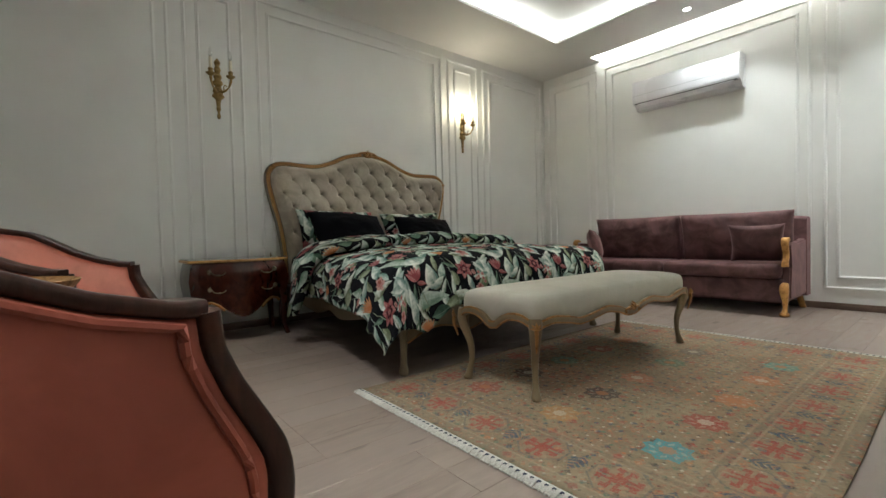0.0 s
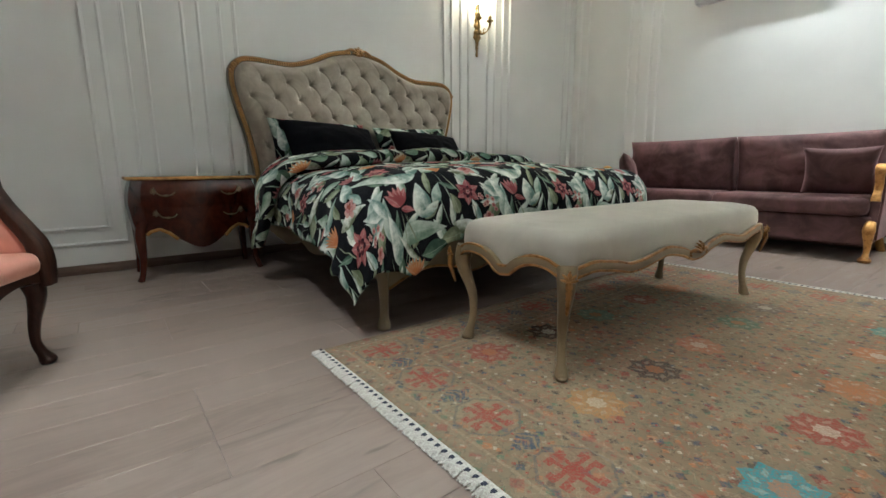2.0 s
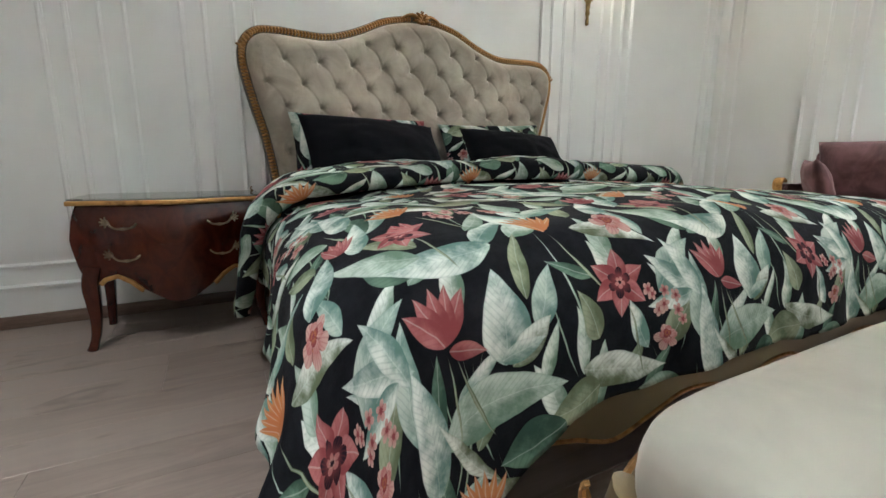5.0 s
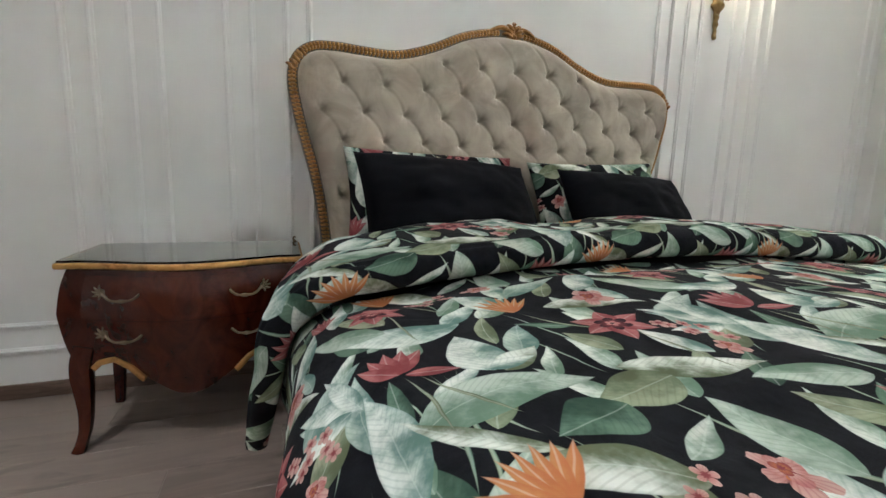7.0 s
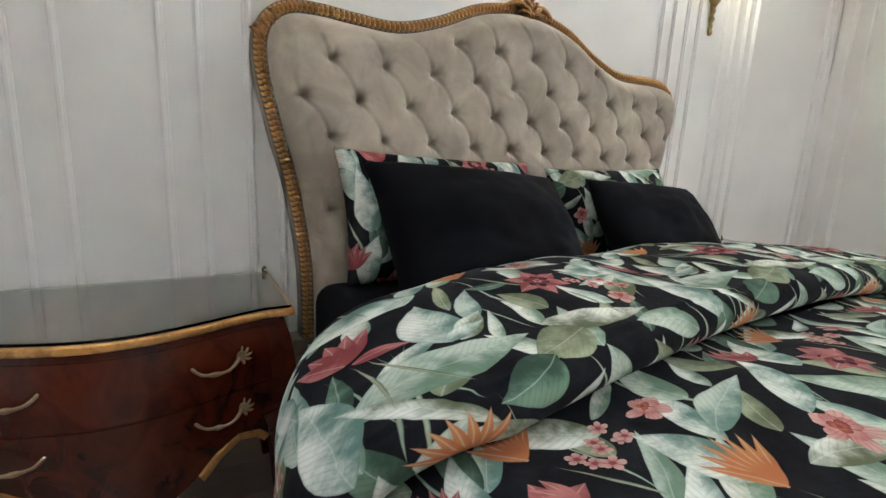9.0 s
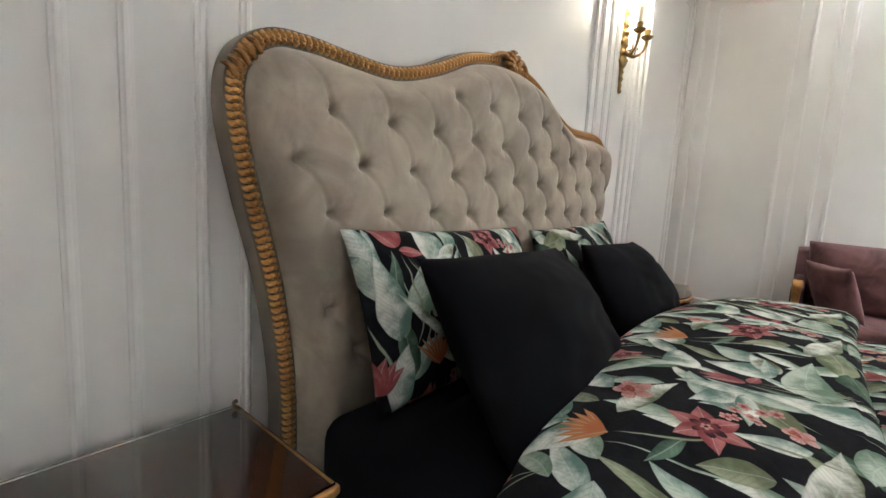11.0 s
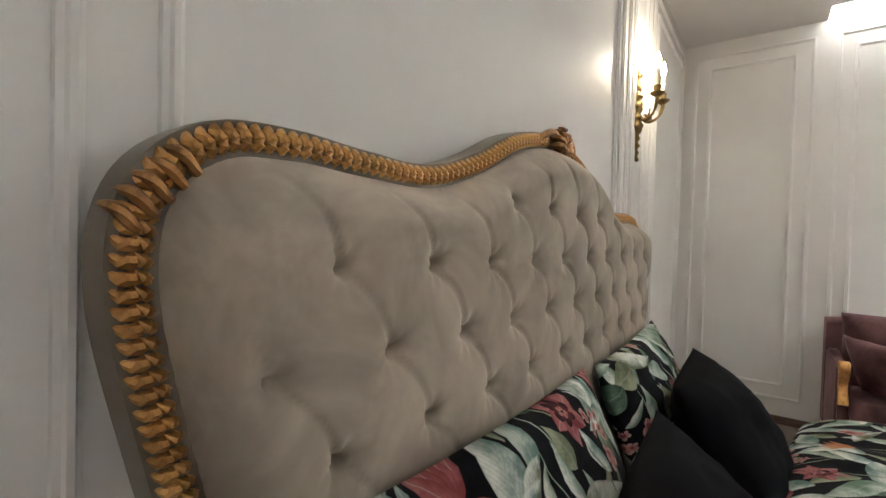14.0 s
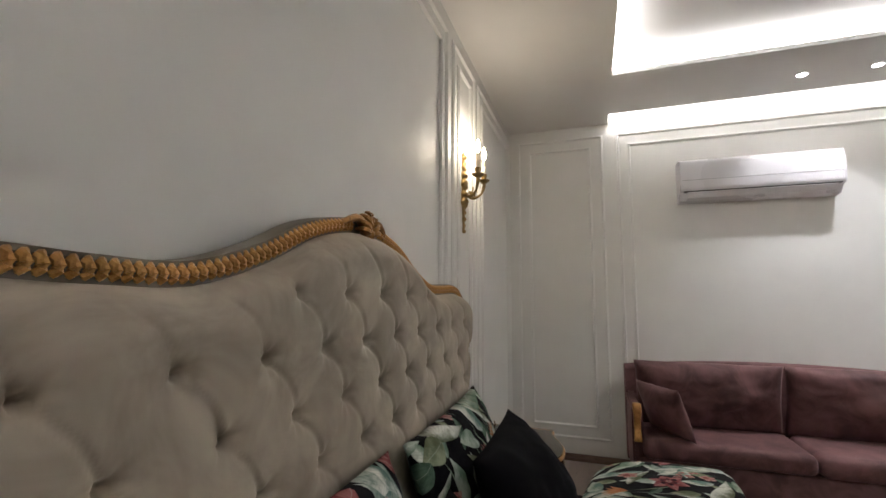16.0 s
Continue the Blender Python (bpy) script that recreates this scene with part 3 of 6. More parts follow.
    part("back_panel", bm, TAUPE, bed)
    for sx in (-1, 1):
        part("headboard_leg", box(bmesh.new(), sx * 1.035 - 0.03, sx * 1.035 + 0.03, F + 0.04, F + 0.14, 0, 0.45, 0.008), TAUPE, bed)
    # base rails and front legs
    for sx in (-1, 1):
        bm = bmesh.new()
        scallop_rail(bm, 2.16, 0.43, [0.24, 0.27, 0.30, 0.27, 0.25, 0.30, 0.25, 0.27, 0.30, 0.27, 0.24], 0.05)
        bmesh.ops.rotate(bm, verts=bm.verts, cent=(0, 0, 0), matrix=Matrix.Rotation(radians(90), 3, "Z"))
        bmesh.ops.translate(bm, verts=bm.verts, vec=(sx * 1.075, -1.22, 0))
        part("side_rail", bm, OLIVE, bed, "olive-gold scalloped rail")
    bm = bmesh.new()
    line = scallop_rail(bm, 2.14, 0.45, [0.20, 0.255, 0.275, 0.255, 0.215, 0.245, 0.28, 0.27, 0.235, 0.27, 0.28, 0.245, 0.215, 0.255, 0.275, 0.255, 0.20], 0.05, 120)
    bmesh.ops.translate(bm, verts=bm.verts, vec=(0, -2.30, 0))
    part("foot_rail", bm, OLIVE, bed, "olive-gold scalloped rail")
    bm = bmesh.new()
    sweep(bm, line + np.array([0, -2.302, 0.006]), circle(0.006, 6))
    part("gilded_bead_line", bm, GILT, bed, "thin gilded edge")
    for sx in (-1, 1):
        bm = cabriole(bmesh.new(), 0.43, (sx, -1), 0.05, 0.02, 0.02, 0.012)
        bmesh.ops.translate(bm, verts=bm.verts, vec=(sx * 1.085, -2.30, 0))
        part("leg", bm, OLIVE, bed, "olive-gold curved leg")
    m = thing("mattress", pose(BED_X, BED_Y - 1.24, 0.43), "thick mattress under a black fitted sheet", "mattress")
    part("sheet", box(bmesh.new(), -1.03, 1.03, -1.02, 1.05, 0, 0.30, 0.07, 4), BLACK_SHEET, m, "black fitted sheet")


build_bed()

# ---------------------------------------------------------------- bedding


class Print(Graph):
    """A printed motif as a node group, laid over what is printed beneath it."""

    def __init__(self, name):
        self.nt = bpy.data.node_groups.new(name, "ShaderNodeTree")
        for nm, kind in (("base", "Vector"), ("under", "Color"), ("tone", "Float"), ("centre", "Vector"), ("cos", "Float"), ("sin", "Float"),
                         ("size", "Float"), ("width", "Float"), ("bend", "Float"), ("pale", "Color"), ("deep", "Color"), ("heart", "Color")):
            self.nt.interface.new_socket(nm, in_out="INPUT", socket_type="NodeSocket" + kind)
        self.nt.interface.new_socket("colour", in_out="OUTPUT", socket_type="NodeSocketColor")
        self.i = self.nt.nodes.new("NodeGroupInput").outputs
        self.o = self.nt.nodes.new("NodeGroupOutput").inputs[0]

    def local(self, T):
        # the position waits for the colour beneath, so that motifs are worked out one after another
        i = self.i
        v = self.vec("SUBTRACT", self.vec("ADD", i["base"], self.scaled(i["under"], (1e-6, 1e-6, 0))), i["centre"])
        v = self.vec("WRAP", v, (T / 2, T / 2, 1), (-T / 2, -T / 2, -1))
        x, y = self.split(v)[:2]
        u = self.fx("MULTIPLY_ADD", x, i["cos"], self.fx("MULTIPLY", y, i["sin"]))
        w = self.fx("SUBTRACT", self.fx("MULTIPLY", y, i["cos"]), self.fx("MULTIPLY", x, i["sin"]))
        return u, w


def leaf_print(T):
    g = Print("leaf_print")
    i = g.i
    u, w = g.local(T)
    w = g.fx("MULTIPLY_ADD", g.fx("MULTIPLY", u, u), i["bend"], w)
    t = g.fx("ADD", g.fx("DIVIDE", u, i["size"]), 0.5, None, True)
    prof = g.fx("MULTIPLY", g.fx("SINE", g.fx("MULTIPLY", g.fx("POWER", t, 0.72), math.pi)), i["width"])
    aw = g.fx("ABSOLUTE", w)
    mask = g.ramp(g.fx("SUBTRACT", prof, aw), 0.0, 0.002)
    half = g.fx("DIVIDE", w, i["width"])
    shade = g.ramp(g.fx("ADD", g.fx("MULTIPLY", half, 0.38), g.fx("ADD", g.fx("MULTIPLY", i["tone"], 1.9), g.fx("MULTIPLY", t, 0.3))), 0.65, 1.55)
    vein = g.ramp(g.fx("SINE", g.fx("ADD", g.fx("MULTIPLY", u, 420.0), g.fx("MULTIPLY", aw, -520.0))), 0.3, 1.0, 0, 0.20)
    c = g.mix(shade, i["deep"], i["pale"])
    c = g.mix(vein, c, i["deep"])
    c = g.mix(g.ramp(aw, 0.0006, 0.0018, 0.18, 0), c, (0.70, 0.74, 0.66))
    c = g.mix(g.ramp(g.fx("SUBTRACT", prof, aw), 0.0, 0.007, 0.35, 0), c, i["deep"])
    g.plug(g.o, g.mix(mask, i["under"], c))
    return g.nt


def star_print(T):
    g = Print("blossom_print")
    i = g.i
    u, w = g.local(T)
    R, petals = i["size"], i["width"]
    r = g.fx("DIVIDE", g.fx("SQRT", g.fx("ADD", g.fx("MULTIPLY", u, u), g.fx("MULTIPLY", w, w))), R)
    th = g.fx("ARCTAN2", w, u)
    lobe = g.fx("ABSOLUTE", g.fx("COSINE", g.fx("MULTIPLY", g.fx("MULTIPLY", th, petals), 0.5)))
    edge = g.fx("MULTIPLY_ADD", g.fx("POWER", lobe, 0.7), 0.46, g.fx("MULTIPLY_ADD", i["tone"], 0.95, 0.02))
    mask = g.ramp(g.fx("SUBTRACT", edge, r), 0.0, 0.035)
    c = g.mix(g.ramp(g.fx("MULTIPLY_ADD", i["tone"], 0.9, r), 0.5, 1.35), i["pale"], i["deep"])
    rays = g.fx("SINE", g.fx("ADD", g.fx("MULTIPLY", g.fx("MULTIPLY", th, petals), 5.0), g.fx("MULTIPLY", r, 5.0)))
    c = g.mix(g.ramp(rays, 0.1, 1.0, 0, 0.28), c, (0.16, 0.03, 0.03))
    c = g.mix(g.ramp(lobe, 0.0, 0.45, 0.6, 0), c, (0.10, 0.02, 0.02))
    core = g.fx("MULTIPLY_ADD", g.fx("ABSOLUTE", g.fx("COSINE", g.fx("MULTIPLY", th, 4.0))), 0.16, 0.2)
    c = g.mix(g.ramp(g.fx("SUBTRACT", core, r), 0, 0.05), c, i["heart"])
    g.plug(g.o, g.mix(mask, i["under"], c))
    return g.nt


def floral_material():
    """A dark cotton print: pale broad leaves, long stems and coral flowers, repeating as a printed cloth does."""
    T = 0.75
    g = Graph("floral_cotton", 0.9, spec=0.12)
    uv = g.coords("UV")
    wob = g.noise(uv, 5, 3, 0.5, colour=True)
    base = g.vec("ADD", uv, g.scaled(g.vec("SUBTRACT", wob, (0.5, 0.5, 0.5)), (0.035, 0.035, 0)))
    tone = g.noise(uv, 16, 4, 0.6)
    col = g.mix(g.ramp(tone, 0.3, 0.7), (0.0035, 0.0035, 0.005), (0.008, 0.008, 0.010))
    rng = random.Random(11)

    leaf_group, star_group = leaf_print(T), star_print(T)

    def stamp(group, col, cx, cy, ang, a, b, c, pale, deep, heart):
        n = g.nt.nodes.new("ShaderNodeGroup")
        n.node_tree = group
        vals = (base, col, tone, (cx, cy, 0), math.cos(ang), math.sin(ang), a, b, c, (*pale, 1), (*deep, 1), (*heart, 1))
        for s, v in zip(n.inputs, vals):
            g.plug(s, v)
        return n.outputs[0]

    def leaf(col, cx, cy, ang, L, W, bend, pale, deep):
        return stamp(leaf_group, col, cx, cy, ang, L, W, bend, pale, deep, pale)

    def star(col, cx, cy, ang, R, petals, inner, outer, heart):
        return stamp(star_group, col, cx, cy, ang, R, petals, 0, inner, outer, heart)

    mint, white, sage, green = (0.46, 0.51, 0.44), (0.68, 0.70, 0.63), (0.30, 0.33, 0.22), (0.125, 0.195, 0.135)
    dgreen, dsage, teal = (0.03, 0.06, 0.04), (0.10, 0.12, 0.065), (0.105, 0.185, 0.155)
    coral, pink, orange, plum = (0.195, 0.042, 0.045), (0.36, 0.14, 0.13), (0.42, 0.20, 0.075), (0.02, 0.010, 0.016)
    blush, amber = (0.46, 0.28, 0.24), (0.38, 0.13, 0.05)
    kinds = {"w": (white, teal), "m": (mint, green), "s": (sage, dsage), "t": (mint, teal), "o": (white, dsage), "d": (green, dgreen)}

    def leaves(col, rows):
        for kind, cx, cy, deg, L, W, bend in rows:
            col = leaf(col, cx, cy, radians(deg), L, W, bend, *kinds[kind])
        return col

    # thin stems and a ground of small dark leaves
    for i in range(13):
        col = leaf(col, rng.uniform(0, T), rng.uniform(0, T), rng.uniform(1.1, 2.1), rng.uniform(0.20, 0.34), rng.choice((0.003, 0.004, 0.006)), rng.uniform(-1.4, 1.4), rng.choice((sage, mint, sage)), green)
    for i in range(6):
        for j in range(6):
            cx, cy = (i + rng.uniform(0.15, 0.85)) * T / 6, (j + rng.uniform(0.15, 0.85)) * T / 6
            L = rng.uniform(0.10, 0.17)
            col = leaf(col, cx, cy, rng.uniform(0.5, 2.7), L, L * rng.uniform(0.13, 0.22), rng.uniform(-2.2, 2.2), *rng.choice(((white, green), (sage, dsage), (mint, teal), (mint, green), (white, teal), (green, dgreen))))
    # broad leaves
    col = leaves(col, (("m", 0.115, -0.13, 8, 0.29, 0.052, 0.9), ("o", 0.425, -0.16, -14, 0.26, 0.036, -0.8), ("s", 0.285, -0.185, 190, 0.15, 0.050, 0.6),
                       ("t", 0.66, -0.03, 84, 0.21, 0.036, 0.9), ("w", 0.695, -0.135, 96, 0.25, 0.046, -0.5), ("o", 0.03, -0.20, 132, 0.22, 0.017, 0.4),
                       ("d", 0.18, -0.235, 200, 0.14, 0.048, 1.2), ("m", 0.545, -0.23, 160, 0.17, 0.038, -1.6), ("t", 0.61, 0.06, 35, 0.20, 0.038, 1.6)))
    col = leaves(col, (("w", 0.04, 0.145, 176, 0.25, 0.045, 1.8), ("o", 0.485, 0.155, -20, 0.23, 0.028, 0.8), ("w", 0.26, 0.275, 118, 0.18, 0.042, 0.7),
                       ("s", 0.335, -0.02, 112, 0.12, 0.030, 0.0), ("s", 0.20, 0.115, 72, 0.16, 0.020, 1.0), ("m", 0.66, 0.23, 142, 0.24, 0.036, 1.1),
                       ("w", 0.56, 0.31, 60, 0.20, 0.040, -1.2), ("t", 0.42, 0.33, 20, 0.19, 0.034, 1.4), ("o", 0.12, 0.44, 158, 0.19, 0.036, -1.0)))
    col = leaves(col, (("w", 0.60, 0.025, 150, 0.19, 0.030, 0.8), ("w", 0.64, 0.045, 112, 0.17, 0.027, -0.8), ("w", 0.57, -0.03, 188, 0.15, 0.024, 0.6),
                       ("w", 0.13, 0.015, 88, 0.175, 0.050, 0.2), ("o", 0.185, -0.035, 42, 0.12, 0.030, 1.0), ("w", 0.165, -0.05, 15, 0.10, 0.020, 0.0),
                       ("m", 0.36, 0.44, 100, 0.17, 0.040, 0.6), ("w", 0.69, 0.40, 70, 0.18, 0.042, 0.9), ("s", 0.51, 0.43, 128, 0.15, 0.032, 0.5)))
    # long stalks of the flowers
    col = leaves(col, (("s", 0.06, -0.11, 116, 0.20, 0.0045, 0.8), ("s", 0.02, -0.10, 97, 0.18, 0.004, -0.5), ("s", 0.345, 0.09, 118, 0.20, 0.0045, 0.6),
                       ("s", 0.46, -0.09, 104, 0.20, 0.0045, -0.6), ("s", 0.05, 0.20, 100, 0.18, 0.004, 0.7), ("s", 0.12, 0.31, 120, 0.16, 0.004, 0.6)))
    # open blossoms with a dark, rayed heart
    for cx, cy, R in ((0.43, 0.03, 0.072), (0.02, 0.295, 0.066)):
        for q in range(6):
            d = radians(60 * q + 20)
            col = leaf(col, cx + 0.56 * R * math.cos(d), cy + 0.56 * R * math.sin(d), d, R * 1.12, R * 0.34, 0, pink, coral)
        col = star(col, cx, cy, 0.3, R * 0.50, 6, coral, plum, plum)
        col = star(col, cx, cy, 0.9, R * 0.20, 5, blush, pink, plum)
    # roses: petals curled round one another
    for cx, cy, R in ((0.50, 0.185, 0.050), (0.30, 0.385, 0.042), (0.55, -0.115, 0.034)):
        col = star(col, cx, cy, 0.5, R, 5, pink, blush, amber)
        col = star(col, cx + 0.004, cy + 0.006, 1.4, R * 0.66, 4, blush, pink, coral)
        col = star(col, cx + 0.002, cy + 0.009, 2.2, R * 0.36, 3, amber, coral, coral)
    # tulips, with one fallen petal, and spiky lilies
    for cx, cy, ang, n, L, W, a, b in ((0.0, 0.0, 1.60, 5, 0.105, 0.020, pink, coral), (0.055, 0.30, 2.3, 4, 0.07, 0.013, coral, pink), (0.62, 0.38, 1.2, 5, 0.095, 0.018, pink, coral),
                                       (0.30, 0.185, 1.5, 7, 0.11, 0.011, orange, amber), (0.07, 0.41, 1.7, 7, 0.10, 0.010, orange, amber)):
        for q in range(n):
            d = (q - (n - 1) / 2) * 1.7 / n
            col = leaf(col, cx + L * 0.45 * math.cos(ang + d), cy + L * 0.45 * math.sin(ang + d), ang + d, L, W, 0, a, b)
    col = leaf(col, 0.052, -0.022, -0.28, 0.085, 0.017, 0.8, pink, coral)
    # sprays of tiny blossoms
    for bx, by, lean in ((0.50, -0.01, -0.5), (0.12, 0.345, 0.5)):
        for i in range(8):
            col = star(col, bx + 0.015 * i + 0.014 * math.cos(i * 2.4), by + 0.012 * i * lean + 0.026 * math.sin(i * 2.4), i, 0.017, 5, pink, blush, coral)
    g.colour(col)
    crumple = g.noise(uv, 14, 4, 0.55, 0.8)
    g.bump(g.fx("ADD", g.fx("MULTIPLY", crumple, 0.6), g.fx("MULTIPLY", g.noise(uv, 900, 2), 0.06)), 0.25, 0.02)
    return g.mat


FLORAL = floral_material()


def drape(d, r, lean=0.13):
    """How far out and how far down cloth lies at a distance d past a rounded edge of radius r."""
    th = np.clip(d / r, 0, math.pi / 2)
    rest = np.maximum(d - r * math.pi / 2, 0)
    return r * np.sin(th) + lean * rest, r * (1 - np.cos(th)) + rest


def cloth_noise(A, B, fx, fy, seed):
    return np.array([[noise.noise((p * fx, q * fy, seed)) for p in A] for q in B])


DUVET_X, DUVET_HW, DUVET_TOP, DUVET_FOOT = BED_X + 0.02, 1.04, 0.748, 2.70


def fold_line(a):
    """Where the cover is folded back: straight across the bed, slanting towards the head down its sides."""
    past = np.maximum(np.abs(a) - DUVET_HW, 0)
    return 3.665 - 0.05 * np.clip(np.abs(a) / DUVET_HW, 0, 1) ** 2 + 0.42 * past


def build_duvet():
    """The quilted cover: lies over the mattress, hangs at the foot and both sides, and is folded back at the head."""
    hw, r = DUVET_HW, 0.19
    hang_side, hang_foot = 0.58, 0.57
    na, nb, nf = 190, 150, 34
    A = np.linspace(-hw - hang_side, hw + hang_side, na)
    B = np.concatenate([np.linspace(-hang_foot, 0, nf, endpoint=False), np.linspace(0, 1, nb - nf)])
    a, b = np.meshgrid(A, B)
    b = np.where(b > 0, b * (fold_line(a) + 0.05 - DUVET_FOOT), b)
    dx, dy = np.maximum(np.abs(a) - hw, 0), np.maximum(-b, 0)
    hem = cloth_noise(A, B, 1.7, 1.7, 5.0)
    corner = np.clip(dx / 0.3, 0, 1) * np.clip(dy / 0.3, 0, 1)
    # the hem runs unevenly, and is short on the side of the near nightstand
    side_cut = 1 - np.where(a < 0, 0.22, 0.05) * np.clip(dx / 0.15, 0, 1) * np.clip(1 - dy / 0.25, 0, 1)
    foot_cut = 1 - 0.24 * np.clip(dy / 0.2, 0, 1) * np.clip((hw - 0.02 - np.abs(a)) / 0.2, 0, 1)
    d = np.hypot(dx, dy) * (1 + 0.07 * hem * (1 - corner)) * (1 - 0.17 * corner) * side_cut * foot_cut
    far = np.maximum(np.hypot(dx, dy), 1e-9)
    ux = np.where(d > 0, dx / far, 0) * np.sign(a)
    uy = np.where(d > 0, dy / far, 0)
    out, down = drape(d, r, 0.05 + 0.08 * np.clip(1 - b / 0.5, 0, 1))
    x = DUVET_X + np.clip(a, -hw, hw) + ux * out
    y = DUVET_FOOT + np.maximum(b, 0) - uy * out
    n1, n2, n3 = cloth_noise(A, B, 1.9, 1.6, 1.0), cloth_noise(A, B, 4.6, 3.4, 2.0), cloth_noise(A, B, 10, 7, 8.0)
    puff = 0.068 * np.clip(1 - (a / (hw + 0.15)) ** 2, 0, 1) * np.clip((b + 0.25) / 0.5, 0, 1)
    z = DUVET_TOP + puff - down + (0.018 * n1 + 0.010 * n2 + 0.005 * n3) * np.clip(1 - d / 0.5, 0.25, 1)
    # the flank by the near nightstand swings out towards the foot
    x = x - 0.14 * np.clip((d - 0.1) / 0.5, 0, 1) * (ux < 0) * np.abs(ux) * np.clip(1 - b / 0.9, 0, 1)
    along = np.where(dx > dy, b, a)
    fold = np.sin(along * 13 + 3 * n1) * 0.5 + np.sin(along * 29 + 4 * n2) * 0.25
    amp = 0.026 * np.clip((d - 0.15) / 0.35, 0, 1)
    x = x + ux * fold * amp
    y = y - uy * fold * amp
    # long soft creases where the filling slides, and the dip in front of the fold
    ridge = np.sin(7.5 * a + 5.0 * b + 2.5 * n1) * 0.5 + np.sin(11 * b - 4 * a + 3 * n2) * 0.35
    z = z + 0.006 * ridge * np.clip(1 - d / 0.3, 0, 1)
    z = z - 0.020 * np.exp(-((fold_line(a) - DUVET_FOOT - b) / 0.07) ** 2) * np.clip(1 - d / 0.4, 0, 1)
    du = thing("duvet", pose(0, 0, 0), "rumpled black duvet printed with pale leaves and coral flowers", "duvet")
    co = np.stack([x, y, z], -1)
    # the print follows the cloth: distances along it, not in plan
    run = np.vstack([np.zeros(na), np.cumsum(np.linalg.norm(np.diff(co, axis=0), axis=-1), axis=0)])
    run = run - run[nf]
    uv = np.stack([a + 1.08 + 2.25, run - 0.51 + 2.25], -1)
    bm = bmesh.new()
    grid_mesh(bm, co, uv)
    ob = part("cover", bm, FLORAL, du, angle=180)
    sol = ob.modifiers.new("thickness", "SOLIDIFY")
    sol.thickness, sol.offset = 0.03, -1

    # the part folded back: a thick roll along the fold, then cloth up to the pillows and down both sides
    na, nc, nr = 190, 80, 20
    A = np.linspace(-hw - 0.60, hw + 0.50, na)
    C = np.linspace(0, 1, nc)
    a, c = np.meshgrid(A, C)
    dx = np.maximum(np.abs(a) - hw, 0)
    lo = fold_line(a)
    hi = 4.30 - np.where(a < 0, 0.155, 0.12) * np.clip((np.abs(a) - 0.35) / 0.9, 0, 1.6) ** 1.3
    n1, n2, n3 = cloth_noise(A, C, 2.1, 1.4, 3.0), cloth_noise(A, C, 5.2, 2.6, 6.0), cloth_noise(A, C, 11, 5, 9.0)
    R = (0.046 + 0.012 * n1) * np.clip(1.25 - dx / 0.75, 0.45, 1)
    turn = np.clip(c / (nr / nc), 0, 1)
    ang = -math.pi / 2 - turn * math.pi
    flat = np.clip((c - nr / nc) / (1 - nr / nc), 0, 1)
    span = np.maximum(hi - lo, 0.03)
    ly = lo + R + R * np.cos(ang) + flat * np.maximum(span - R, 0.01)
    lift = R + R * np.sin(ang)
    lift = np.where(flat > 0, 2 * R * (1 - 0.30 * flat) * np.sqrt(np.clip(1 - flat ** 7, 0, 1)) + 0.012, lift + 0.006)
    lift = lift + (0.016 * n1 + 0.011 * n2 + 0.006 * n3) * np.clip(c * 4, 0, 1) * (1 - flat ** 6)
    th = np.clip(dx / r, 0, math.pi / 2)
    out, down = drape(dx * (1 + 0.06 * n1), r, 0.20)
    sg = np.sign(a)
    x = DUVET_X + np.clip(a, -hw, hw) + sg * (out + np.sin(th) * lift)
    z = DUVET_TOP + 0.068 * np.clip(1 - (a / (hw + 0.15)) ** 2, 0, 1) - down + np.cos(th) * lift + 0.035 * np.cos(th) * flat * (1 - flat ** 5)
    ly = ly + 0.020 * n2 * np.clip(dx / 0.2, 0, 1)
    co = np.stack([x, ly, z], -1)
    run = np.vstack([np.zeros(na), np.cumsum(np.linalg.norm(np.diff(co, axis=0), axis=-1), axis=0)])
    uv = np.stack([a + 1.16 + 2.25, run + 0.40 + 2.25], -1)
    bm = bmesh.new()
    grid_mesh(bm, co, uv)
    ob = part("turned_back_end", bm, FLORAL, du, "folded-back end of the duvet", angle=180)
    sol = ob.modifiers.new("thickness", "SOLIDIFY")
    sol.thickness, sol.offset = 0.012, -1


build_duvet()


def build_pillow(kind, x, y, z, w, h, t, lean, turn, roll, seed, mat, label):
    p = thing(kind, pose(x, y, z, -lean, roll, turn), label, "pillow", "pillows on the bed")
    bm = cushion(bmesh.new(), w, h, t, 34, 0.05, seed, 0.020, 0.5)
    part("case", bm, mat, p, angle=180)
    return p


build_pillow("pillow", 2.553, 4.685, 0.965, 0.90, 0.50, 0.19, 22, 0, 1, 1, FLORAL, "floral-printed pillow propped against the tufted headboard")
build_pillow("pillow", 3.56, 4.685, 0.955, 0.88, 0.50, 0.19, 22, 0, -2, 2, FLORAL, "floral-printed pillow propped against the tufted headboard")
build_pillow("pillow", 2.54, 4.375, 0.930, 0.85, 0.54, 0.27, 36, 5, 2.4, 3, BLACK_SHEET, "plain black pillow leaning on the floral pillow")
build_pillow("pillow", 3.575, 4.43, 0.892, 0.83, 0.54, 0.27, 34, 3, 2.5, 4, BLACK_SHEET, "plain black pillow leaning on the floral pillow")

# ---------------------------------------------------------------- bench
BENCH = (3.067, 2.012)


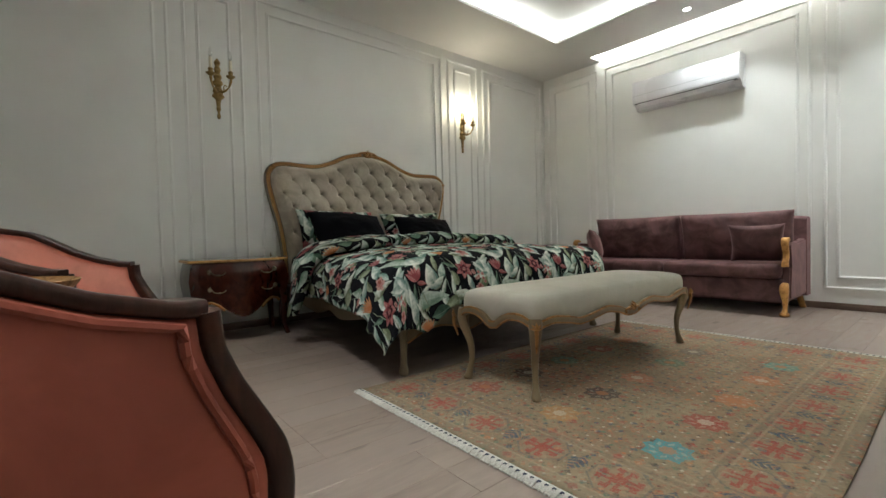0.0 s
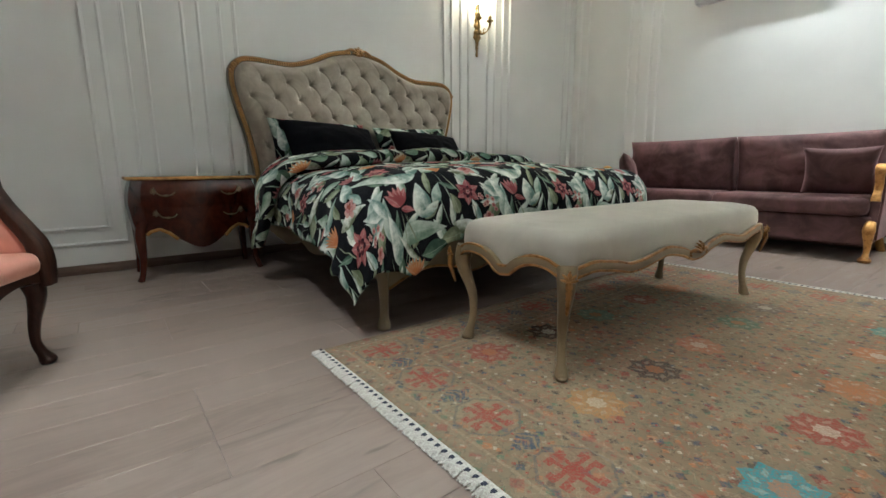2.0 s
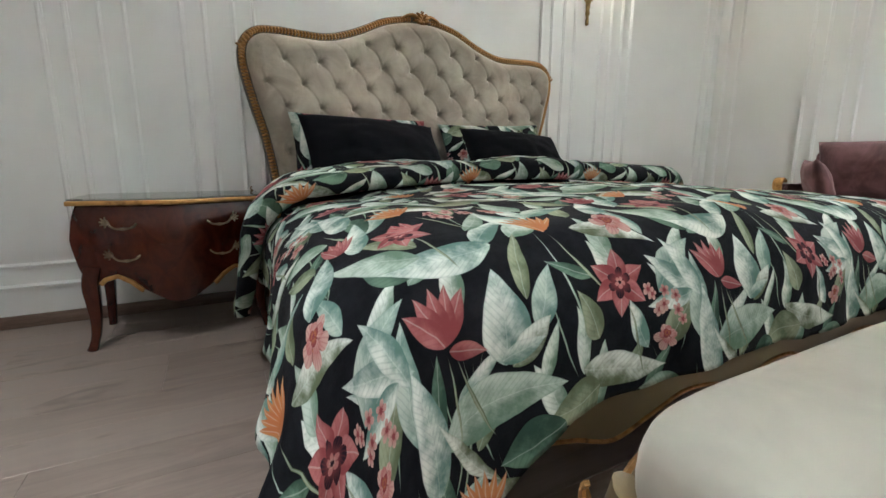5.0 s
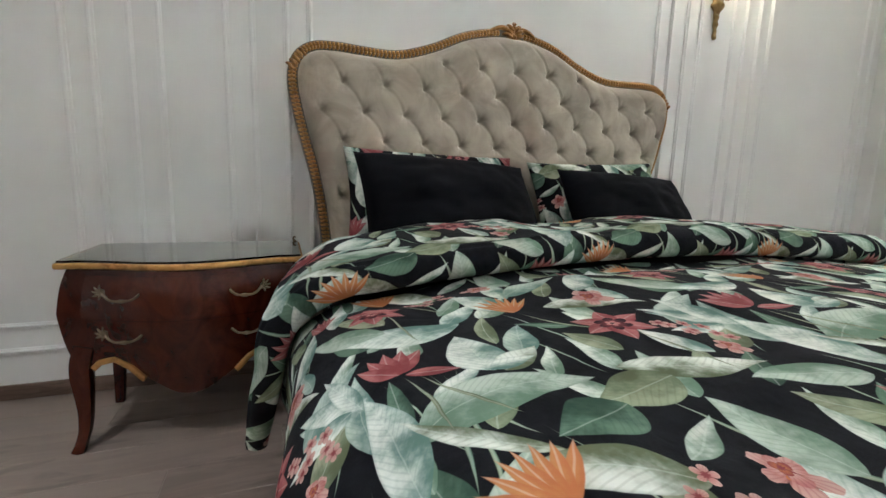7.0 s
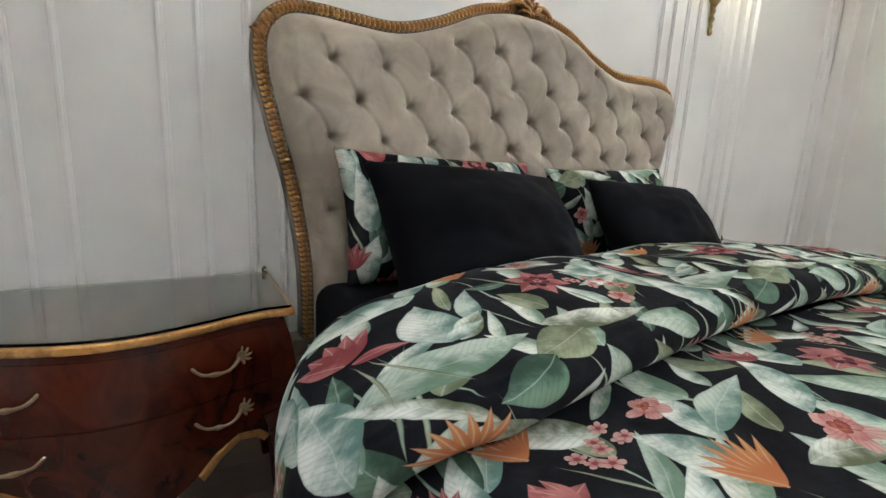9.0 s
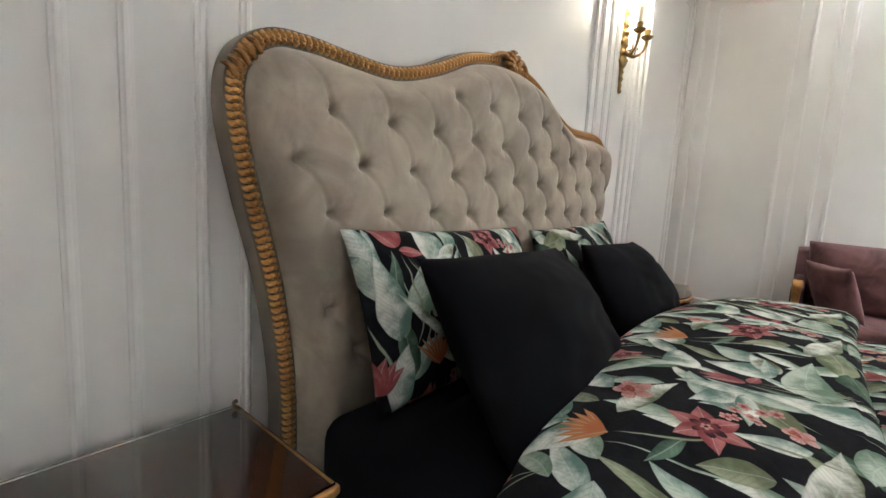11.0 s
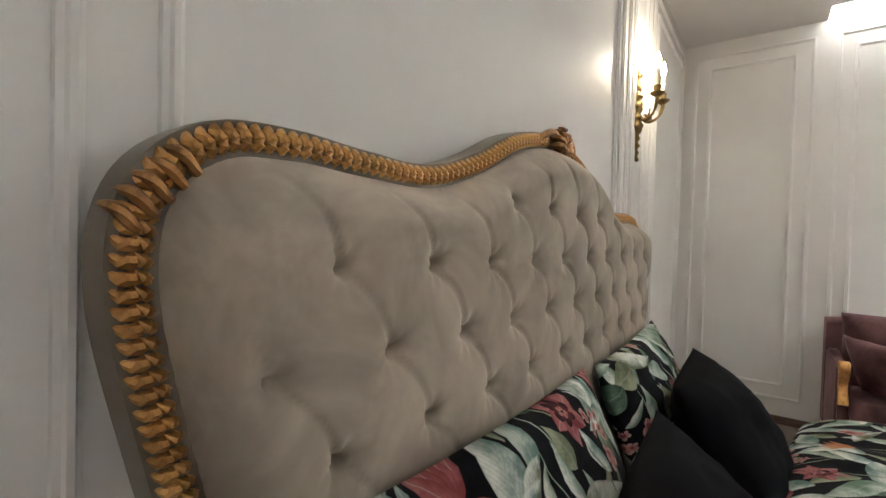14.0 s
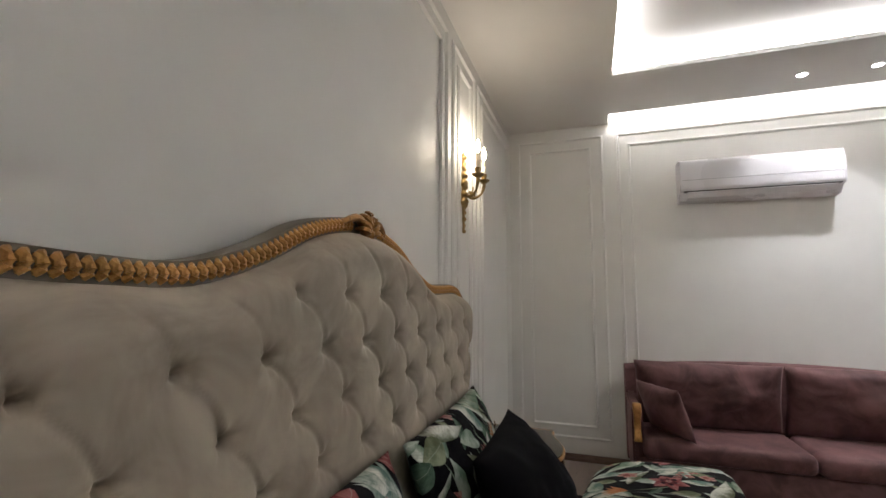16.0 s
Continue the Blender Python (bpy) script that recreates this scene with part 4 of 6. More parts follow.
def build_bench():
    L, D = 1.80, 0.56
    b = thing("bench", pose(*BENCH, 0.012), "long bench with cream velvet seat and painted gilded cabriole legs", "bench")
    # seat: a padded slab whose lower edge dips and rises with the rail
    ring = []
    for i in range(14400):
        th = 2 * math.pi * i / 14400
        c, s = math.cos(th), math.sin(th)
        ex = 0.20
        ring.append((math.copysign(abs(c) ** ex, c) * (L / 2 + 0.016), math.copysign(abs(s) ** ex, s) * (D / 2 + 0.032)))
    ring = np.array(ring)
    # even steps along the outline
    run = np.concatenate([[0], np.cumsum(np.linalg.norm(np.diff(np.vstack([ring, ring[:1]]), axis=0), axis=1))])
    at = np.arange(180) / 180 * run[-1]
    shut = np.vstack([ring, ring[:1]])
    ring = np.stack([np.interp(at, run, shut[:, 0]), np.interp(at, run, shut[:, 1])], -1)

    def low(px, py):
        long_side = np.interp(np.abs(px) / (L / 2), [0, 0.06, 0.14, 0.3, 0.5, 0.62, 0.72, 0.88, 1.0], [0.384, 0.392, 0.418, 0.442, 0.414, 0.406, 0.428, 0.448, 0.416])
        short = np.interp(np.abs(py) / (D / 2), [0, 0.08, 0.3, 0.6, 0.85, 1.0], [0.376, 0.398, 0.448, 0.462, 0.444, 0.415])
        return np.where(np.abs(px) > L / 2 + 0.004, short, long_side)

    lo = low(ring[:, 0], ring[:, 1])
    lo = np.array([np.mean([lo[(i + k) % 180] for k in range(-1, 2)]) for i in range(180)]) - 0.014
    rows = []
    prof = [(0.985, 0.0), (1.0, 0.12), (1.004, 0.35), (1.0, 0.6), (0.985, 0.8), (0.955, 0.93), (0.90, 1.0), (0.78, 1.04), (0.5, 1.07), (0.2, 1.08), (0.02, 1.08)]
    for k, h in prof:
        inset = (1 - k)
        px = np.sign(ring[:, 0]) * np.maximum(np.abs(ring[:, 0]) - inset * D * 0.75, 0) if k > 0.75 else ring[:, 0] * (1 - inset * 0.98 + 0.19 * (k - 0.75 < 0) * 0)
        py = np.sign(ring[:, 1]) * np.maximum(np.abs(ring[:, 1]) - inset * D * 0.75, 0) if k > 0.75 else ring[:, 1] * k * 0.8
        zz = lo * (1 - min(h, 1)) + (0.545 + 0.0) * min(h, 1) + max(0, h - 1) * 0.25
        rows.append(np.stack([px, py, zz], -1))
    bm = bmesh.new()
    vs = grid_mesh(bm, np.array(rows), closed_u=True)
    bm.faces.new(vs[-1])
    bm.faces.new(vs[0][::-1])
    bmesh.ops.recalc_face_normals(bm, faces=bm.faces[:])
    part("seat", bm, BENCH_FABRIC, b, "cream velvet padded seat", 60)
    # rails below the seat, shaped in serpentine curves
    edge = np.stack([ring[:, 0] * 1.003, ring[:, 1] * 1.010, lo - 0.008], -1)
    bm = bmesh.new()
    sweep(bm, edge, rounded(0.019, 0.017, 0.5, 2), side=(0, 0, 1), closed=True)
    part("rail", bm, GREIGE, b, "grey-beige painted serpentine rail")
    bm = bmesh.new()
    sweep(bm, edge + np.array([0, 0, 0.016]) + np.stack([np.sign(ring[:, 0]) * 0.011, np.sign(ring[:, 1]) * 0.011, np.zeros(180)], -1), circle(0.0065, 6), closed=True)
    part("gilded_edge", bm, GILT, b, "thin gilded moulding")
    bm = bmesh.new()
    sweep(bm, edge + np.array([0, 0, -0.016]) + np.stack([np.sign(ring[:, 0]) * 0.012, np.sign(ring[:, 1]) * 0.012, np.zeros(180)], -1), circle(0.0065, 6), closed=True)
    part("gilded_edge", bm, GILT, b, "thin gilded moulding")
    for sx in (-1, 1):
        for sy in (-1, 1):
            bm = cabriole(bmesh.new(), 0.425, (sx, sy), 0.038, 0.0165, 0.045, 0.02, 26)
            bmesh.ops.translate(bm, verts=bm.verts, vec=(sx * 0.865, sy * 0.245, 0))
            leg = part("leg", bm, GREIGE, b, "painted curved leg")
            bm = bmesh.new()
            acanthus(bm, 0.040, 5, 0.010)
            sweep(bm, smooth_curve([(0, -0.004, 0), (0, -0.008, -0.04), (0, 0.006, -0.09), (0, 0.016, -0.125)], 14), circle(0.011, 7), scales=[1.3, 1.0, 1.2, 0.9, 1.1, 0.8, 1.0, 0.7, 0.85, 0.6, 0.7, 0.5, 0.5, 0.2])
            bmesh.ops.transform(bm, verts=bm.verts, matrix=Matrix.Translation((sx * (0.865 + 0.066), sy * (0.245 + 0.066), 0.388)) @ Matrix.Rotation(math.atan2(sy, sx) + math.pi / 2, 4, "Z"))
            part("knee_carving", bm, GILT, leg, "gilded leaf carving")
            bm = bmesh.new()
            lathe(bm, [(0.012, 0), (0.02, 0.002), (0.022, 0.012), (0.016, 0.02)], 12, (sx * 0.885, sy * 0.265, 0.0))
            part("shoe", bm, BRONZE, leg, "small bronze shoe")
    for sy in (-1, 1):
        bm = bmesh.new()
        acanthus(bm, 0.05, 7, 0.018)
        for sx in (-1, 1):
            sweep(bm, smooth_curve([(0, -0.01, 0), (sx * 0.05, -0.02, 0.012), (sx * 0.09, -0.012, 0.0), (sx * 0.075, -0.014, -0.015)], 10), circle(0.010, 6), scales=list(np.linspace(1.1, 0.5, 10)))
        bmesh.ops.transform(bm, verts=bm.verts, matrix=Matrix.Translation((0, sy * (D / 2 + 0.040), 0.385)) @ Matrix.Rotation(0 if sy < 0 else math.pi, 4, "Z"))
        part("centre_carving", bm, GILT, b, "gilded shell carving")


build_bench()

# ---------------------------------------------------------------- sofa


def build_sofa():
    s = thing("sofa", pose(6.16, 2.686, 0), "dark mauve-brown velvet two-seat sofa with gilded scroll arms and feet", "sofa")
    part("base", box(bmesh.new(), -0.36, 0.40, -1.17, 1.17, 0.13, 0.375, 0.03, 3), SOFA_FABRIC, s)
    for sy in (-1, 1):
        bm = box(bmesh.new(), -0.43, 0.17, -0.565, 0.565, 0.0, 0.155, 0.055, 4)
        for v in bm.verts:
            v.co.z += 0.012 * (1 - (v.co.y / 0.57) ** 2) * (v.co.z > 0.08) + 0.004 * noise.noise(v.co * 5)
        bmesh.ops.translate(bm, verts=bm.verts, vec=(0, sy * 0.568, 0.37))
        part("seat_cushion", bm, SOFA_FABRIC, s)
    # back: a padded panel with a gently arched top
    n = 40
    ys = np.linspace(-1.21, 1.21, n)
    rows = []
    for k in range(14):
        th = k / 13 * math.pi
        off = -math.cos(th) * 0.085
        rows.append([(0.31 + off + 0.04, y, (0.965 + 0.07 * math.cos(y / 1.21 * math.pi / 2) ** 0.8 + 0.045 * math.sin(th))) for y in ys])
    low = [[(0.31 - 0.085 + 0.04, y, 0.15) for y in ys]]
    low2 = [[(0.31 + 0.085 + 0.04, y, 0.15) for y in ys]]
    bm = bmesh.new()
    vs = grid_mesh(bm, np.array(low + rows + low2))
    bm.faces.new([r[0] for r in vs])
    bm.faces.new([r[-1] for r in vs][::-1])
    bmesh.ops.recalc_face_normals(bm, faces=bm.faces[:])
    part("back", bm, SOFA_FABRIC, s)
    for i, sy in enumerate((-1, 1)):
        bm = cushion(bmesh.new(), 1.14, 0.60, 0.30, 34, 0.03, 11 + i, 0.032, 0.36)
        bmesh.ops.transform(bm, verts=bm.verts, matrix=pose(0.155, sy * 0.572, 0.79, 0, -11, 0) @ pose(0, 0, 0, 0, 0, 90))
        part("back_cushion", bm, SOFA_FABRIC, s, angle=180)
    for sy in (-1, 1):
        bm = bmesh.new()
        prof = smooth_curve([(0.42, 0.80), (0.2, 0.76), (-0.05, 0.735), (-0.30, 0.74), (-0.36, 0.70), (-0.34, 0.60), (-0.33, 0.45), (-0.36, 0.30), (-0.36, 0.17)], 40)
        a = [bm.verts.new((x, sy * 1.165 - 0.04, z)) for x, z in prof] + [bm.verts.new((0.42, sy * 1.165 - 0.04, 0.17))]
        b = [bm.verts.new((x, sy * 1.165 + 0.04, z)) for x, z in prof] + [bm.verts.new((0.42, sy * 1.165 + 0.04, 0.17))]
        bm.faces.new(a)
        bm.faces.new(b[::-1])
        for i in range(len(a)):
            j = (i + 1) % len(a)
            bm.faces.new((a[i], b[i], b[j], a[j]))
        bmesh.ops.recalc_face_normals(bm, faces=bm.faces[:])
        bmesh.ops.bevel(bm, geom=[e for e in bm.edges if len(e.link_faces) == 2 and e.calc_face_angle(0) > 1.0], offset=0.015, segments=2, affect="EDGES")
        arm = part("arm", bm, SOFA_FABRIC, s)
        bm = bmesh.new()
        c = smooth_curve([(-0.30, 0, 0.765), (-0.365, 0, 0.775), (-0.40, 0, 0.745), (-0.385, 0, 0.69), (-0.355, 0, 0.64), (-0.365, 0, 0.58), (-0.395, 0, 0.535), (-0.40, 0, 0.50)], 26)
        c[:, 1] = sy * 1.168
        sweep(bm, c, rounded(0.030, 0.018, 0.6, 3), side=(0, 1, 0), scales=list(np.interp(np.linspace(0, 1, 26), [0, 0.2, 0.5, 0.8, 1], [0.7, 1.15, 0.9, 0.85, 1.0])))
        bmesh.ops.create_icosphere(bm, subdivisions=2, radius=0.026, matrix=Matrix.Translation((-0.385, sy * 1.168, 0.757)))
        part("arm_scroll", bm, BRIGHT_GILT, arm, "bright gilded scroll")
        bm = bmesh.new()
        c = smooth_curve([(-0.365, 0, 0.315), (-0.40, 0, 0.29), (-0.395, 0, 0.23), (-0.365, 0, 0.15), (-0.365, 0, 0.08), (-0.395, 0, 0.03)], 20)
        c[:, 1] = sy * 1.16
        sweep(bm, c, rounded(1, 1, 0.7, 3), side=(0, 1, 0), scales=[(q * 1.05, q) for q in np.interp(np.linspace(0, 1, 20), [0, 0.2, 0.6, 0.85, 1], [0.030, 0.038, 0.022, 0.018, 0.026])])
        lathe(bm, [(0.02, 0.0), (0.04, 0.006), (0.044, 0.025), (0.03, 0.045)], 14, (-0.397, sy * 1.16, 0))
        bmesh.ops.create_icosphere(bm, subdivisions=2, radius=0.034, matrix=Matrix.Translation((-0.385, sy * 1.16, 0.285)))
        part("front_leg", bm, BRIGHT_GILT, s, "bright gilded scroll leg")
        bm = bmesh.new()
        sweep(bm, smooth_curve([(0.37, sy * 1.12, 0.18), (0.39, sy * 1.13, 0.1), (0.42, sy * 1.15, 0.0)], 8), rounded(0.028, 0.028, 0.6, 2), side=(0, 1, 0))
        part("rear_leg", bm, BRIGHT_GILT, s, "gilded leg")
    for o in list(s.children) + [q for o in s.children for q in o.children]:
        for v in o.data.vertices:
            v.co.y *= 1.02
    for nm, y, seed, m in (("throw_cushion", 1.68, 21, pose(5.91, 1.77, 0.735, 0, -24, 8) @ pose(0, 0, 0, 0, 0, 90)), ("throw_cushion", 3.5, 22, pose(5.90, 3.66, 0.735, 0, -20, -58) @ pose(0, 0, 0, 0, 0, 90))):
        p = thing(nm, m, "square mauve-brown velvet cushion resting on the sofa", "cushion", "sofa cushions")
        part("cover", cushion(bmesh.new(), 0.50, 0.44, 0.17, 22, 0.10, seed, 0.012, 0.45), SOFA_FABRIC, p, angle=180)


build_sofa()

# ---------------------------------------------------------------- nightstands


def build_nightstand(x, y):
    """A bombe chest of two drawers: curved in plan and in height, on four slender legs."""
    ns = thing("nightstand", pose(x, y, 0), "mahogany bombe nightstand with gilded edge, brass handles and glass top", "nightstand", "nightstands")
    HW, D = 0.405, 0.27            # half width, half depth
    zs = np.array([0.20, 0.28, 0.36, 0.45, 0.54, 0.62, 0.69])

    def half_width(z):
        return np.interp(z, [0.0, 0.2, 0.30, 0.42, 0.54, 0.64, 0.70], [0.40, 0.365, 0.375, 0.405, 0.420, 0.405, 0.385])

    def front(u, z):
        plan = 0.055 * np.cos(u * math.pi * 0.92) - 0.01
        return -(D - 0.075) - np.maximum(plan, -0.05) - np.interp(z, [0.2, 0.36, 0.5, 0.6, 0.7], [-0.01, 0.012, 0.028, 0.022, 0.0])

    def bottom(u):
        a = np.abs(u)
        return np.interp(a, [0, 0.12, 0.22, 0.32, 0.42, 0.52, 0.66, 0.80, 0.88, 1.0], [0.215, 0.222, 0.242, 0.268, 0.292, 0.33, 0.36, 0.345, 0.315, 0.30])

    U = np.linspace(-1, 1, 65)
    co = []
    for k in np.linspace(0, 1, 16):
        row = []
        for u in U:
            z = bottom(u) * (1 - k) + 0.70 * k
            row.append((u * half_width(z), front(u, z), z))
        co.append(row)
    bm = bmesh.new()
    grid_mesh(bm, np.array(co))
    # sides and back
    for sx in (-1, 1):
        rows = []
        for k in np.linspace(0, 1, 10):
            z = 0.31 * (1 - k) + 0.70 * k
            y0 = front(1.0, z)
            rows.append([(sx * (half_width(z) - 0.0 + 0.012 * math.sin(w * math.pi)), y0 * (1 - w) + D * w, z) for w in np.linspace(0, 1, 9)])
        grid_mesh(bm, np.array(rows))
    box(bm, -0.385, 0.385, D - 0.012, D, 0.31, 0.70)
    bmesh.ops.remove_doubles(bm, verts=bm.verts[:], dist=0.0005)
    bmesh.ops.recalc_face_normals(bm, faces=bm.faces[:])
    part("body", bm, MAHOGANY, ns, angle=50)
    # drawer fronts, a little proud of the body
    for z0, z1, ue in ((0.385, 0.512, 0.80), (0.522, 0.672, 0.83)):
        rows = []
        for z in np.linspace(z0, z1, 8):
            rows.append([(u * half_width(z), front(u, z) - 0.005, z) for u in np.linspace(-ue, ue, 40)])
        bm = bmesh.new()
        vs = grid_mesh(bm, np.array(rows))
        r = bmesh.ops.extrude_edge_only(bm, edges=[e for e in bm.edges if e.is_boundary])
        bmesh.ops.translate(bm, verts=[v for v in r["geom"] if isinstance(v, bmesh.types.BMVert)], vec=(0, 0.012, 0))
        bmesh.ops.recalc_face_normals(bm, faces=bm.faces[:])
        dr = part("drawer", bm, MAHOGANY, ns, angle=50)
        zc = (z0 + z1) / 2 + 0.012
        for sx in (-1, 1):
            uc = sx * 0.49
            y0 = front(uc, zc) - 0.006
            hx = uc * half_width(zc)
            c = smooth_curve([(-0.062, 0, 0.012), (-0.05, -0.018, -0.002), (-0.03, -0.024, -0.016), (0, -0.026, -0.019), (0.03, -0.024, -0.016), (0.05, -0.018, -0.002), (0.062, 0, 0.012)], 22)
            belly = 1 + 0.9 * np.exp(-(np.linspace(-1, 1, 22) / 0.12) ** 2) + 0.5 * np.abs(np.linspace(-1, 1, 22)) ** 3
            part("bail_handle", sweep(bmesh.new(), c + np.array([hx, y0, zc]), circle(0.0042, 6), scales=list(belly)), BRONZE, dr, "curved brass handle")
            for s2 in (-1, 1):
                bm = bmesh.new()
                bmesh.ops.create_uvsphere(bm, u_segments=8, v_segments=5, radius=0.011, matrix=Matrix.Translation((hx + s2 * 0.064, y0 - 0.001, zc + 0.012)))
                for a in (-1.4, -0.5, 0.2, 0.9, 1.6):
                    q = smooth_curve([(s2 * 0.060, 0.0, 0.010), (s2 * (0.066 + 0.012 * math.cos(a)), -0.009, 0.010 + 0.014 * math.sin(a)), (s2 * (0.068 + 0.024 * math.cos(a)), -0.003, 0.012 + 0.026 * math.sin(a))], 6)
                    sweep(bm, q + np.array([hx, y0, zc]), circle(0.0045, 5), scales=[0.8, 1.1, 1.2, 1.0, 0.8, 0.3])
                part("handle_mount", bm, BRONZE, dr, "brass leaf mount")
    # gilded arcs under the apron
    for sx in (-1, 1):
        us = np.linspace(0.40, 0.86, 24) * sx
        c = np.array([(u * half_width(0.34), front(u, 0.32) - 0.004, bottom(u) - 0.002) for u in us])
        part("gilded_arc", sweep(bmesh.new(), c, rounded(0.011, 0.007, 0.6, 2), side=(0, 0, 1)), BRIGHT_GILT, ns, "gilded apron moulding")
    # legs
    for sx in (-1, 1):
        bm = bmesh.new()
        c = smooth_curve([(0.352, 0.41), (0.372, 0.33), (0.372, 0.24), (0.372, 0.14), (0.385, 0.05), (0.402, 0.0)], 18)
        sweep(bm, [(sx * a, front(1.0, 0.45) + 0.028 - 0.012 * (b < 0.06), b) for a, b in c], rounded(1, 1, 0.5, 2), side=(0, 1, 0), scales=[(q, q) for q in np.interp(np.linspace(0, 1, 18), [0, 0.3, 0.6, 0.9, 1], [0.036, 0.034, 0.024, 0.018, 0.022])])
        part("front_leg", bm, MAHOGANY, ns)
        bm = bmesh.new()
        sweep(bm, smooth_curve([(sx * 0.37, D - 0.03, 0.40), (sx * 0.372, D - 0.03, 0.2), (sx * 0.385, D - 0.02, 0.0)], 10), rounded(1, 1, 0.5, 2), side=(0, 1, 0), scales=[(q, q) for q in np.linspace(0.032, 0.018, 10)])
        part("rear_leg", bm, MAHOGANY, ns)

    # top with gilded edge, and the glass on it
    def outline(extra, n=64):
        us = np.linspace(-1, 1, n)
        pts = [(u * (HW + extra), front(u, 0.70) - 0.012 - extra) for u in us]
        return pts + [(HW + extra, D), (-HW - extra, D)]

    def slab(bm, pts, z0, z1):
        a = [bm.verts.new((p[0], p[1], z0)) for p in pts]
        b = [bm.verts.new((p[0], p[1], z1)) for p in pts]
        bm.faces.new(a[::-1])
        bm.faces.new(b)
        for i in range(len(pts)):
            j = (i + 1) % len(pts)
            bm.faces.new((a[i], a[j], b[j], b[i]))
        bmesh.ops.recalc_face_normals(bm, faces=bm.faces[:])
        return bm
    part("top", slab(bmesh.new(), outline(0.002), 0.699, 0.716), MAHOGANY, ns)
    c = np.array([(p[0], p[1], 0.707) for p in outline(0.006)])
    c = np.vstack([[c[-1]], c[:-2], [c[-2]]])
    part("gilded_edge", sweep(bmesh.new(), c, rounded(0.011, 0.008, 0.7, 3), side=(0, 0, 1)), BRIGHT_GILT, ns, "gilded edge moulding")
    for sx in (1,):
        c = smooth_curve([(sx * 0.405, D - 0.02, 0.712), (sx * 0.400, D - 0.026, 0.726), (sx * 0.391, D - 0.026, 0.733), (sx * 0.390, D - 0.024, 0.744), (sx * 0.397, D - 0.02, 0.748), (sx * 0.400, D - 0.02, 0.742)], 18)
        part("corner_mount", sweep(bmesh.new(), c, circle(0.0055, 6), scales=list(np.linspace(1.2, 0.7, 18))), BRONZE, ns, "small brass scroll mount")
    g = part("glass_plate", slab(bmesh.new(), outline(0.004), 0.7195, 0.7265), TABLE_GLASS, ns, "clear glass plate")
    g.visible_shadow = False
    for o in list(ns.children) + [q for o in ns.children for q in o.children]:
        for v in o.data.vertices:
            v.co.z *= 1.013
    return ns


left_stand = build_nightstand(1.485, 4.64)
copy_thing(left_stand, pose(4.60, 4.64, 0))

# ---------------------------------------------------------------- armchairs and the small table
ARM_TOP_X = [-0.36, -0.30, -0.17, -0.10, 0.0, 0.10, 0.20, 0.30]
ARM_TOP_Z = [0.990, 0.990, 0.962, 0.925, 0.864, 0.822, 0.795, 0.789]


def chair_front(z):
    return np.interp(z, [0.33, 0.38, 0.43, 0.47, 0.51, 0.55, 0.59, 0.65, 0.72, 0.79], [0.372, 0.376, 0.378, 0.376, 0.366, 0.345, 0.322, 0.287, 0.256, 0.248])


def chair_plan(u, z):
    """A point of the tub's wall: u from -1 (one front edge) round the back to 1."""
    a = abs(u)
    sg = 1 if u >= 0 else -1
    if a > 0.42:
        t = (a - 0.42) / 0.58
        return -0.12 + t * (chair_front(z) + 0.12), sg * (0.285 + 0.02 * t)
    ph = u / 0.42 * math.pi / 2
    return -0.12 - 0.215 * math.cos(ph), 0.285 * math.sin(ph)


def chair_top(u):
    x, _ = chair_plan(u, 0.78)
    return float(np.interp(x, ARM_TOP_X, ARM_TOP_Z))


